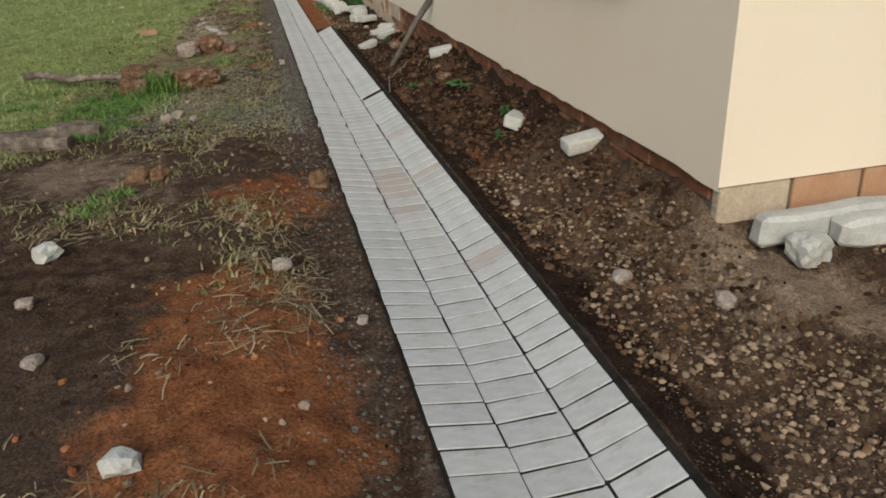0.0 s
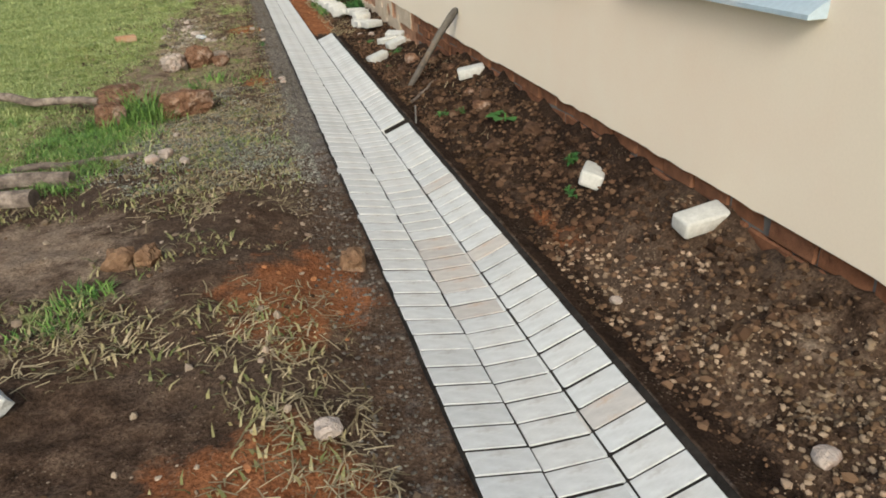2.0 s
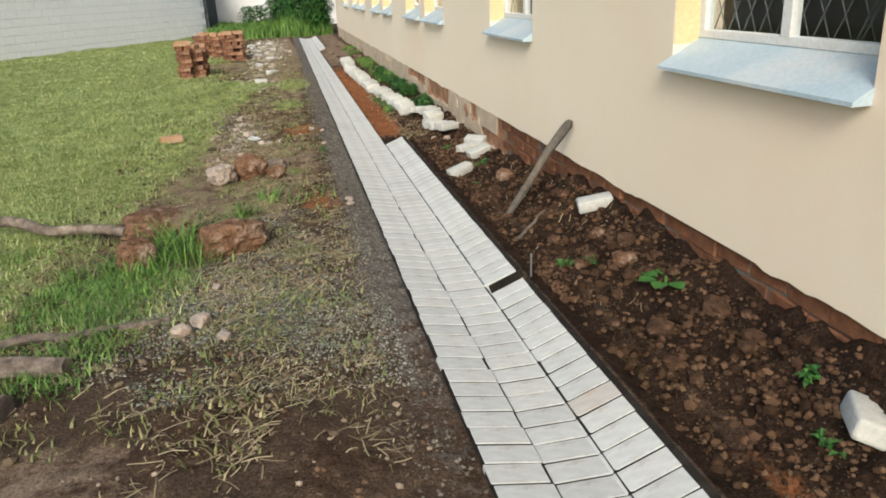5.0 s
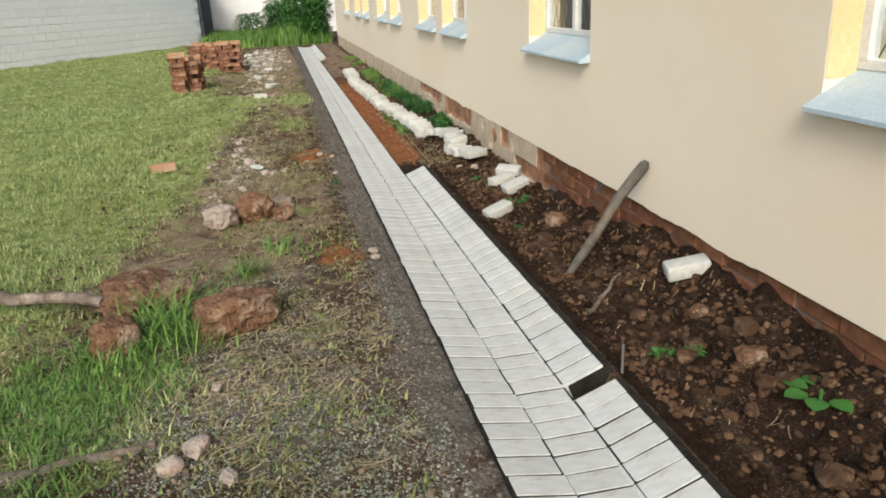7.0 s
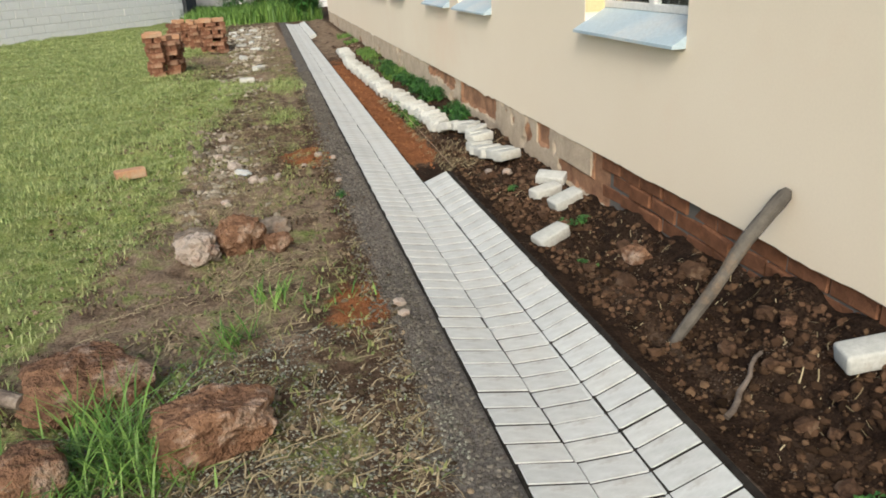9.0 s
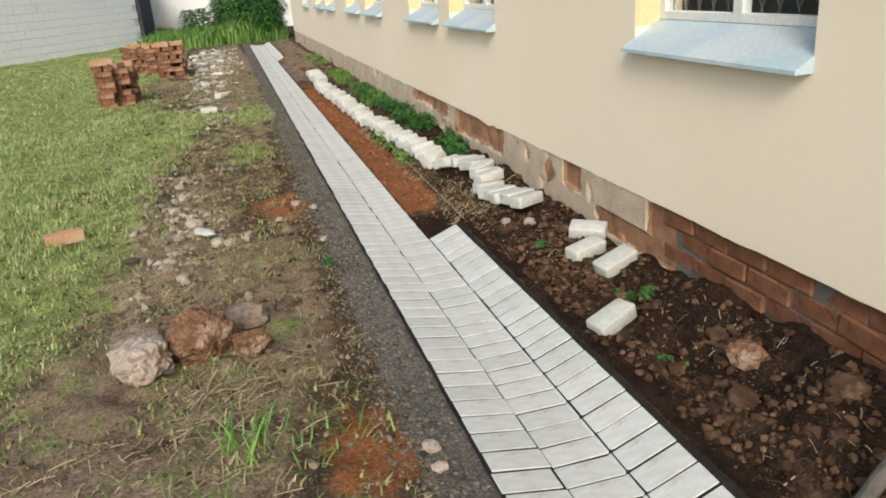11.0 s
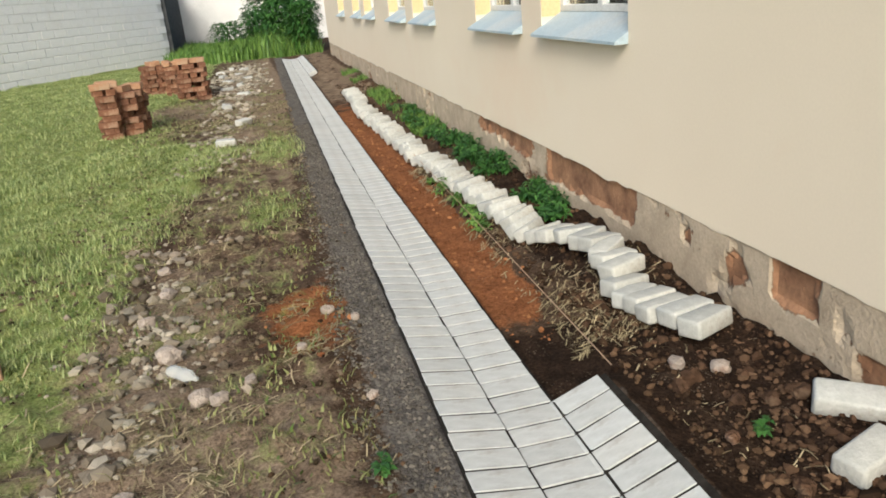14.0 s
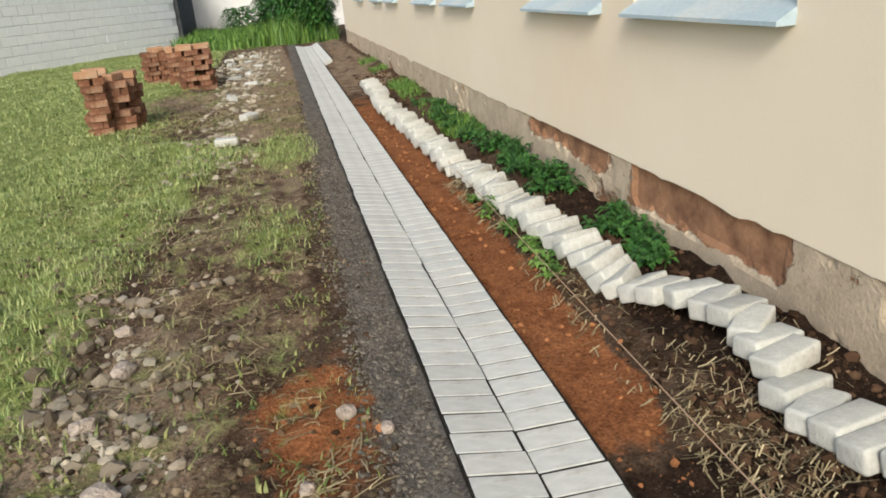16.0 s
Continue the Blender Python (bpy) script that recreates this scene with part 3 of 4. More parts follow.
x1_, y1_ = scatter(150000, -4.2, 0.3, 3.0, 15.5, lawn_density)
x2_, y2_ = scatter(70000, -8.0, 0.4, 15.5, 29.0, lawn_density)
xs, ys = np.concatenate([x1_, x2_]), np.concatenate([y1_, y2_])
far = step(ys, 10, 24)
hs = rng.uniform(0.015, 0.05, len(xs)) * (1 + 0.5 * lattice(xs, ys, 0.6, 14))
blades("lawn_grass", xs, ys, hs, rng.uniform(0.003, 0.007, len(xs)) * (1 + 1.6 * far), 1.5, GRASS, "short patchy green lawn grass", "grass")

xs, ys = scatter(48000, -1.9, 0.2, 4.5, 20.0, lambda x, y: np.clip(0.1 + 0.6 * lattice(x, y, 0.35, 41) + 0.35 * lattice(x, y, 0.12, 42), 0, 1) * (turf_mask(x, y) < 0.6))
blades("verge_grass", xs, ys, rng.uniform(0.012, 0.05, len(xs)), rng.uniform(0.003, 0.006, len(xs)), 1.3, leaf_material("verge_grass", (0.12, 0.16, 0.04), (0.36, 0.34, 0.15)), "sparse thin grass over bare verge", "grass")
xs, ys = scatter(30000, -2.2, -0.35, 4.9, 7.0, lambda x, y: np.clip(1.1 * blob(x, y, -1.05, 5.9, 0.5, 0.6) + 0.6 * lattice(x, y, 0.25, 77) - 0.15, 0, 1))
blades("rank_verge_grass", xs, ys, rng.uniform(0.02, 0.06, len(xs)), rng.uniform(0.003, 0.007, len(xs)), 1.9, TALLGRASS, "ragged dark green grass among logs and stones", "grass")
xs, ys = scatter(14000, -1.6, 0.1, 2.2, 4.9, lambda x, y: np.clip(0.9 * lattice(x, y, 0.35, 78) + 0.4 * lattice(x, y, 0.12, 79) - 0.2, 0, 1))
blades("trampled_weeds", xs, ys, rng.uniform(0.012, 0.04, len(xs)), rng.uniform(0.006, 0.014, len(xs)), 1.9, leaf_material("trampled_leaf", (0.1, 0.12, 0.035), (0.36, 0.3, 0.16)), "trampled withered leaves on bare earth", "weeds")
xs, ys = scatter(9000, 1.36, 1.63, 14.2, 22.0, lambda x, y: np.clip(0.12 + 0.7 * lattice(x, y, 0.5, 80), 0, 1))
blades("plinth_grass", xs, ys, rng.uniform(0.02, 0.1, len(xs)), rng.uniform(0.006, 0.014, len(xs)), 1.2, TALLGRASS, "thin grass at the plinth foot", "grass")
xs, ys = scatter(56000, -1.8, 0.2, 4.7, 20.0, lambda x, y: np.clip(0.08 + 0.5 * blob(x, y, -0.5, 5.7, 0.7, 0.7) + 0.8 * lattice(x, y, 0.28, 43) + 0.4 * lattice(x, y, 0.1, 44), 0, 1))
blades("low_weeds", xs, ys, rng.uniform(0.012, 0.035, len(xs)), rng.uniform(0.006, 0.014, len(xs)), 1.8, leaf_material("low_weed_leaf", (0.07, 0.12, 0.025), (0.3, 0.3, 0.12)), "low creeping weeds and withered leaves on the verge", "weeds")
xs, ys = scatter(14000, -2.7, 1.55, 28.3, 37.2, lambda x, y: np.clip(0.35 + 0.25 * (y - 28.3), 0, 1))
hs = rng.uniform(0.25, 0.7, len(xs)) * (0.55 + 0.5 * step(xs, -1.5, 0.8)) * (1 + 0.35 * lattice(xs, ys, 0.8, 15))
blades("tall_grass", xs, ys, hs, rng.uniform(0.02, 0.04, len(xs)), 0.7, TALLGRASS, "rank green grass in front of boundary wall", "grass")


def straw(name, xs, ys, mat, label, longest=0.16, lift=0.012):
    n = len(xs)
    a = rng.uniform(0, math.pi, n)
    l = rng.uniform(0.3, 1.0, n) ** 2 * longest
    w = rng.uniform(0.001, 0.0027, n)
    dx, dy = np.cos(a) * l / 2, np.sin(a) * l / 2
    za, zc, zb = (ground_height(xs + k * dx, ys + k * dy) + rng.uniform(0.003, lift, n) for k in (-1, 0, 1))
    bow = rng.uniform(-0.15, 0.15, n)
    px, py = -np.sin(a) * w, np.cos(a) * w
    v = np.stack([np.stack([xs - dx - px, ys - dy - py, za], -1), np.stack([xs - dx + px, ys - dy + py, za + 0.001], -1),
                  np.stack([xs - dy * bow + px, ys + dx * bow + py, zc + 0.003], -1), np.stack([xs - dy * bow - px, ys + dx * bow - py, zc + 0.002], -1),
                  np.stack([xs + dx + px, ys + dy + py, zb + 0.001], -1), np.stack([xs + dx - px, ys + dy - py, zb], -1)], 1).reshape(-1, 3)
    k = np.arange(n)[:, None] * 6
    faces = np.concatenate([k + np.array([0, 1, 2, 3]), k + np.array([3, 2, 4, 5])])
    return tagged(new(name, raw_mesh(name, v, faces, mat)), label, "dry grass", "", "stuff")


def straw_density(x, y):
    return np.clip(0.06 + 0.14 * (y < 5.0) + 0.2 * blob(x, y, -0.2, 7.6, 0.5, 0.8) + 0.55 * blob(x, y, -0.3, 6.1, 0.45, 0.45) + 0.9 * lattice(x, y, 0.4, 21) + 0.6 * lattice(x, y, 0.15, 22), 0, 1) * (1 - 0.9 * (turf_mask(x, y) > 0.7))


xs, ys = scatter(76000, -1.9, 0.22, 1.2, 19.0, straw_density)
straw("dry_straw", xs, ys, STRAW, "dry straw and cut grass lying on bare earth", 0.11)
xs, ys = scatter(2200, 1.12, 1.62, 5.0, 12.5, lambda x, y: np.clip(0.1 + 0.6 * lattice(x, y, 0.4, 23) + 0.5 * blob(x, y, 1.25, 9.9, 0.25, 0.5), 0, 1))
straw("root_litter", xs, ys, STRAW, "thin dry roots and straw on turned soil", 0.055, 0.012)


ICO = bmesh.new()
bmesh.ops.create_icosphere(ICO, subdivisions=1, radius=1.0)
ICO_V = np.array([v.co[:] for v in ICO.verts])
ICO_F = np.array([[v.index for v in f.verts] for f in ICO.faces])
ICO.free()
OCT_V = np.array([[1, 0, 0], [0, 1, 0], [-1, 0, 0], [0, -1, 0], [0.2, 0.1, 1], [0.1, -0.2, -0.7]], float)
OCT_F = np.array([[0, 1, 4], [1, 2, 4], [2, 3, 4], [3, 0, 4], [1, 0, 5], [2, 1, 5], [3, 2, 5], [0, 3, 5]])


xs, ys = scatter(6000, 1.02, 1.4, 9.6, 13.2, lambda x, y: np.clip(0.45 + 0.7 * lattice(x, y, 0.3, 81), 0, 1))
straw("trench_straw", xs, ys, STRAW, "dry straw and roots along the trench edge", 0.09, 0.02)


def chips(name, xs, ys, sizes, mat, label, category, flat=0.7):
    """Loose stones and crumbs, joined: the larger ones irregular twenty-sided lumps, the finest eight-sided grains."""
    verts, faces, start = [], [], 0
    for base, f, keep in ((ICO_V, ICO_F, sizes > 0.0075), (OCT_V, OCT_F, sizes <= 0.0075)):
        n, m = int(keep.sum()), len(base)
        if not n:
            continue
        size = sizes[keep]
        v = base[None] * rng.uniform(0.62, 1.22, (n, m, 1)) * rng.uniform(0.65, 1.25, (n, 1, 3)) * size[:, None, None]
        v[:, :, 2] *= flat
        a = rng.uniform(0, 2 * math.pi, n)
        c, s = np.cos(a)[:, None], np.sin(a)[:, None]
        v = np.stack([v[:, :, 0] * c - v[:, :, 1] * s, v[:, :, 0] * s + v[:, :, 1] * c, v[:, :, 2]], -1)
        v += np.stack([xs[keep], ys[keep], ground_height(xs[keep], ys[keep]) + size * 0.25], -1)[:, None, :]
        verts.append(v.reshape(-1, 3))
        faces.append((start + np.arange(n)[:, None, None] * m + f[None]).reshape(-1, 3))
        start += n * m
    return tagged(new(name, raw_mesh(name, np.concatenate(verts), np.concatenate(faces), mat)), label, category, "", "stuff")


xs, ys = scatter(60000, -1.25, 0.3, 4.7, 7.2, lambda x, y: np.clip(1.1 * blob(x, y, -0.3, 5.75, 0.7, 0.8) + 0.5 * lattice(x, y, 0.3, 75) - 0.1, 0, 1))
chips("grey_grit", xs, ys, rng.uniform(0.1, 1.0, len(xs)) ** 2 * 0.005 + 0.003, leaf_material("grey_green_grit", (0.045, 0.046, 0.038), (0.34, 0.34, 0.29), 0.95), "grey-green grit and fine litter on the verge", "gravel", 0.8)
xs, ys = scatter(2600, -1.15, -0.2, 8.8, 12.5, lambda x, y: np.clip(1.3 * blob(x, y, -0.68, 10.5, 0.2, 1.0) + 0.6 * lattice(x, y, 0.2, 76) - 0.2, 0, 1))
chips("grey_clods", xs, ys, rng.uniform(0.1, 1.0, len(xs)) ** 4 * 0.036 + 0.006, leaf_material("grey_tan_clods", (0.1, 0.08, 0.06), (0.34, 0.29, 0.23), 0.95), "grey-tan broken clods along the lawn edge", "rubble", 0.75)
xs, ys = scatter(42000, 1.08, 2.4, 0.8, 10.2, lambda x, y: np.clip(0.35 + 0.6 * lattice(x, y, 0.35, 31) + 0.5 * blob(x, y, 1.3, 2.2, 0.3, 1.2), 0, 1) * ((x < 1.64) | (y < 2.1)))
chips("gravel_bank", xs, ys, rng.uniform(0.1, 1.0, len(xs)) ** 4 * 0.016 + 0.003, GRIT, "brown grit and small stones in turned earth", "gravel")
xs, ys = scatter(9000, -1.8, 0.34, 1.0, 12.0, lambda x, y: np.clip(0.2 + 0.7 * lattice(x, y, 0.4, 32), 0, 1))
chips("gravel_verge", xs, ys, rng.uniform(0.1, 1.0, len(xs)) ** 3 * 0.011 + 0.003, GRIT, "loose grit and small stones on bare earth", "gravel")
xs, ys = scatter(40000, -1.6, 0.25, 4.6, 20.0, lambda x, y: np.clip(0.35 + 0.5 * blob(x, y, -0.3, 5.7, 0.6, 0.7) + 0.8 * lattice(x, y, 0.3, 37), 0, 1))
CRUMB = leaf_material("soil_crumbs", (0.03, 0.021, 0.014), (0.27, 0.21, 0.145), 0.95)
chips("soil_crumbs", xs, ys, rng.uniform(0.1, 1.0, len(xs)) ** 4 * 0.014 + 0.003, CRUMB, "crumbly brown soil lumps on the verge", "soil", 0.8)
xs, ys = scatter(44000, 1.08, 1.64, 2.5, 20.0, lambda x, y: np.clip(0.3 + 0.8 * lattice(x, y, 0.25, 38), 0, 1) * (1 - 0.6 * (y > 12)))
chips("bank_crumbs", xs, ys, rng.uniform(0.1, 1.0, len(xs)) ** 5 * 0.022 + 0.003, leaf_material("bank_soil_crumbs", (0.016, 0.01, 0.007), (0.12, 0.07, 0.044), 0.95), "dark lumpy soil on the bank", "soil", 0.85)
xs, ys = scatter(34000, 0.12, 0.385, 0.9, 16.0, lambda x, y: np.clip((x - 0.1) / 0.12, 0, 1) * (0.25 + 0.6 * step(y, 4, 7)))
GRITDARK = leaf_material("crusher_dust", (0.06, 0.053, 0.047), (0.2, 0.18, 0.155), 0.95)
chips("crusher_dust", xs, ys, rng.uniform(0.1, 1, len(xs)) ** 2 * 0.008 + 0.002, GRITDARK, "dark grey crushed grit along the pavers", "gravel")
xs, ys = scatter(24000, 1.1, 2.3, 0.7, 3.6, lambda x, y: np.clip(blob(x, y, 1.35 + 0.12 * (2.2 - y), y, 0.17, 9.0) + 0.5 * lattice(x, y, 0.2, 51), 0, 1) * ((x < 1.62) | (y < 2.0)) * (0.4 + 0.6 * (y < 2.8)))
chips("pale_gravel", xs, ys, rng.uniform(0.1, 1, len(xs)) ** 3 * 0.012 + 0.003, leaf_material("tan_gravel", (0.08, 0.053, 0.033), (0.42, 0.31, 0.22), 0.95), "pale tan gravel spread beside the drain", "gravel", 0.7)
xs, ys = scatter(700, -1.1, 0.3, 1.0, 4.6, lambda x, y: np.clip(0.4 + 0.6 * lattice(x, y, 0.3, 52), 0, 1))
chips("pale_pebbles", xs, ys, rng.uniform(0.1, 1, len(xs)) ** 4 * 0.018 + 0.003, leaf_material("pale_pebbles", (0.14, 0.1, 0.07), (0.42, 0.34, 0.265), 0.95), "small pale pebbles scattered on bare earth", "gravel", 0.7)
xs, ys = scatter(12000, -0.8, 1.14, 1.0, 17.0, lambda x, y: np.where(x > 0.8, (y > 9.8) * (x < 1.12) * 0.8, 0.4 * (blob(x, y, 0.12, 3.45, 0.2, 0.35) + blob(x, y, -0.15, 1.6, 0.45, 0.5) + blob(x, y, 0.05, 10.3, 0.2, 0.4))) * ((x < 0.25) | (x > 0.8)))
chips("clay_crumbs", xs, ys, rng.uniform(0.1, 1, len(xs)) ** 4 * 0.016 + 0.003, leaf_material("red_clay_crumbs", (0.14, 0.05, 0.022), (0.42, 0.19, 0.09), 0.95), "crumbs of red clay in the trench and verge", "soil", 0.8)
xs, ys = scatter(20000, -1.3, 0.1, 8.6, 27.0, lambda x, y: np.clip(1.6 * blob(x, y, -0.62, 10.2, 0.2, 0.9) + 0.9 * blob(x, y, -0.55, 17.0, 0.25, 3.0) + 1.1 * blob(x, y, -0.55, 23.0, 0.4, 3.0), 0, 1) * np.clip(0.5 + lattice(x, y, 0.2, 34), 0, 1))
chips("mortar_rubble", xs, ys, rng.uniform(0.2, 1.0, len(xs)) ** 3 * 0.045 * (0.6 + 0.6 * step(ys, 12, 20)) + 0.006, RUBBLE, "pale broken mortar and concrete crumbs", "rubble", 0.6)

# Turned-up clods on the bank.
CLODS = [(1.42, 5.35, 0.05), (1.3, 4.75, 0.05), (1.52, 4.72, 0.055), (1.38, 5.2, 0.03), (1.25, 5.75, 0.035), (1.5, 5.5, 0.045), (1.36, 5.62, 0.04), (1.47, 5.78, 0.035), (1.3, 6.0, 0.03), (1.56, 5.3, 0.03), (1.22, 4.5, 0.03), (1.45, 4.4, 0.03),
         (1.35, 6.25, 0.025), (1.3, 7.2, 0.05), (1.42, 7.35, 0.055), (1.52, 7.0, 0.05), (1.25, 7.5, 0.03), (1.48, 7.6, 0.04), (1.5, 6.5, 0.035), (1.27, 9.25, 0.03), (1.35, 9.1, 0.025), (1.2, 8.9, 0.02), (1.5, 9.0, 0.03), (1.24, 3.6, 0.025), (1.35, 3.4, 0.02), (1.2, 2.6, 0.02), (1.62, 1.5, 0.025)]
for x, y, r in zip(rng.uniform(1.18, 1.6, 40), rng.uniform(4.3, 9.2, 40), rng.uniform(0.012, 0.035, 40)):
    CLODS.append((float(x), float(y), float(r)))
for i, (x, y, r) in enumerate(CLODS):
    rock("soil_clod", "lumpy brown soil clod on the turned bank", "clod", CLOD if i % 7 else LATERITE, (x, y), (r * 1.2, r, r * 0.8), i + 20, i * 47, 0.2, 0.35, "clods on the bank", 0.5, 0, 2)

rock("laterite_boulder", "large rusty laterite boulder with rough pale crust", "boulder", LATERITE, (-0.46, 6.46), (0.2, 0.13, 0.1), 3, 12, 0.62, 0.42, "", 0.3, 0, 4)
rock("laterite_boulder", "rounded brown boulder half buried in grass", "boulder", LATERITE, (-0.93, 6.88), (0.2, 0.22, 0.1), 5, 30, 0.25, 0.5, "", 0.35, 0, 4)
rock("laterite_boulder", "small orange-brown block of laterite on turf", "boulder", LATERITE, (-0.97, 6.36), (0.105, 0.1, 0.1), 8, 20, 0.45, 0.35, "", 0.2, 0, 4)
rock("pale_rock", "pale angular weathered rock on bare earth", "rock", PALEROCK, (-0.64, 8.2), (0.115, 0.115, 0.1), 9, 30, 0.35, 0.25, "rocks beside the drain", 0.35, 0, 4)
rock("laterite_rock", "rusty pitted rock beside a pale rock", "rock", LATERITE, (-0.43, 8.3), (0.13, 0.11, 0.115), 11, 0, 0.35, 0.28, "rocks beside the drain", 0.3, 0, 4)
rock("laterite_rock", "small crusty rock beside larger rocks", "rock", LATERITE, (-0.23, 8.22), (0.068, 0.06, 0.055), 12, 0, 0.2, 0.25, "rocks beside the drain", 0.35)
rock("soil_clod", "grey-brown crumbly clod behind rocks", "clod", GREYCLOD, (-0.25, 8.52), (0.1, 0.085, 0.06), 13, 0, 0.1, 0.3, "rocks beside the drain", 0.4)
rock("soil_clod", "grey-brown crumbly clod behind rocks", "clod", GREYCLOD, (-0.7, 8.46), (0.11, 0.085, 0.06), 14, 0, 0.1, 0.3, "rocks beside the drain", 0.4)
STONES = [(-0.63, 5.4, 0.038), (-0.56, 5.5, 0.042), (-0.44, 5.28, 0.03), (0.065, 2.53, 0.035), (0.315, 2.11, 0.02), (-0.86, 2.87, 0.055), (-0.37, 1.42, 0.04), (0.0, 10.0, 0.02), (0.13, 10.35, 0.03), (-0.84, 2.45, 0.03), (-0.71, 2.02, 0.03), (0.27, 7.31, 0.025), (0.27, 7.21, 0.022), (-0.52, 5.9, 0.02), (-0.52, 10.1, 0.05), (-0.38, 9.75, 0.04), (-0.62, 10.9, 0.04), (-0.55, 9.2, 0.03), (1.27, 2.05, 0.035), (1.5, 1.75, 0.035), (1.2, 3.05, 0.02), (-0.66, 10.5, 0.035), (1.28, 9.36, 0.03), (1.39, 9.26, 0.03), (0.22, 9.55, 0.02), (0.24, 10.23, 0.022), (-0.66, 11.19, 0.03), (-0.31, 9.72, 0.03), (-0.2, 9.82, 0.025)]
for i, (x, y, r) in enumerate(STONES):
    rock("pale_stone", "small pale loose stone on bare earth", "stone", PALEROCK if i not in (5, 6) else LIMED, (x, y), (r * 1.2, r, r * 0.75), i + 60, i * 61, 0.4, 0.25, "loose pale stones", 0.35, 0, 2)
for x, y, r, s in ((0.3, 3.64, 0.055, 2), (-0.61, 3.78, 0.055, 4), (-0.5, 3.77, 0.045, 6)):
    rock("brown_stone", "smooth brown stone half sunk in earth", "stone", EARTHSTONE, (x, y), (r * 1.15, r, r * 0.95), s, s * 40, 0.5, 0.35, "", 0.4)

timber("log", "grey-brown cut log lying on grass", "log", (-2.3, 5.1, 0.09), (-1.15, 4.82, 0.09), 0.06, 0.05, BARK, 1, 0.05)
timber("log", "grey-brown cut log lying on grass", "log", (-2.3, 5.3, 0.08), (-1.02, 5.12, 0.075), 0.05, 0.042, BARK, 2, 0.06)
timber("fallen_branch", "thick dry branch lying in turf against a boulder", "branch", (-2.0, 7.22, 0.13), (-1.1, 6.78, 0.12), 0.035, 0.028, BARK, 3, 0.05)
timber("fallen_branch", "dry brown stick lying on trampled turf", "branch", (-1.4, 5.44, 0.055), (-0.7, 5.56, 0.045), 0.024, 0.014, BARK, 4, 0.05)
foot, top = Vector((1.2, 6.66, -0.03)), Vector((1.635, 6.64, 0.61))
shaft = [foot.lerp(top, t) + Vector((0.005 * math.sin(7 * t), 0.006 * math.sin(11 * t), 0.008 * math.sin(5 * t))) for t in (0, 0.1, 0.2, 0.3, 0.4, 0.5, 0.6, 0.7, 0.78, 0.85, 0.92, 0.97, 1.0)]
girth = [0.017, 0.021, 0.023, 0.024, 0.025, 0.025, 0.026, 0.027, 0.028, 0.03, 0.031, 0.027, 0.013]
tagged(new("wooden_stake", log_mesh("wooden_stake", shaft, girth, GREYBARK, 14, 6)), "leaning weathered grey pole stuck in the soil", "stake")
timber("root", "bent brown root poking out of turned soil", "root", (1.13, 6.15, 0.03), (1.37, 6.33, 0.13), 0.011, 0.007, BARK, 7, 0.025)
timber("iron_peg", "thin pale metal peg beside the drain gap", "peg", (1.03, 5.58, -0.02), (1.035, 5.59, 0.15), 0.005, 0.005, STEEL, 8, 0.0, 3)
timber("builders_line", "thin taut string line marking the drain edge", "string", (1.005, 9.3, 0.1), (1.12, 13.6, 0.06), 0.002, 0.002, cord, 9, 0.0, 3)


def brick_mesh(name, size, mat, bevel, seed):
    """One brick with broken arrises and a slightly uneven body, centred at its base."""
    bm = box(bmesh.new(), (-size[0] / 2, -size[1] / 2, 0), (size[0] / 2, size[1] / 2, size[2]), bevel)
    for v in bm.verts:
        v.co += Vector((noise.noise(v.co * 30 + Vector((seed, 0, 0))), noise.noise(v.co * 30 + Vector((0, seed, 0))), noise.noise(v.co * 30 + Vector((0, 0, seed))))) * bevel * 0.35
    return mesh_of(name, bm, mat)


def paver_lying_mesh(seed):
    """A worn, round-edged concrete paver with chipped corners."""
    bm = box(bmesh.new(), (-0.1, -0.052, 0), (0.1, 0.052, 0.072))
    bmesh.ops.bevel(bm, geom=list(bm.edges), offset=0.013, segments=3, profile=0.5, affect="EDGES")
    for v in bm.verts:
        v.co += Vector((noise.noise(v.co * 22 + Vector((seed, 0, 0))), noise.noise(v.co * 22 + Vector((0, seed, 0))), noise.noise(v.co * 22 + Vector((0, 0, seed))))) * 0.006
    return mesh_of("paving_brick", bm, LIMED, True)


PAVER_LYING = [paver_lying_mesh(s) for s in range(5)]


def loose_brick(x, y, turn, tilt=0.0, lean=0.0, lift=0.0, which=0, label="loose white concrete paver lying on soil", group="loose pavers"):
    ob = new("paving_brick", PAVER_LYING[which % 5])
    under = float(np.mean(ground_height(np.array([x - 0.07, x, x + 0.07, x, x]), np.array([y, y, y, y - 0.06, y + 0.06]))))
    ob.matrix_basis = pose(x, y, under - 0.006 + lift, tilt, lean, turn)
    return tagged(ob, label, "paver", group)


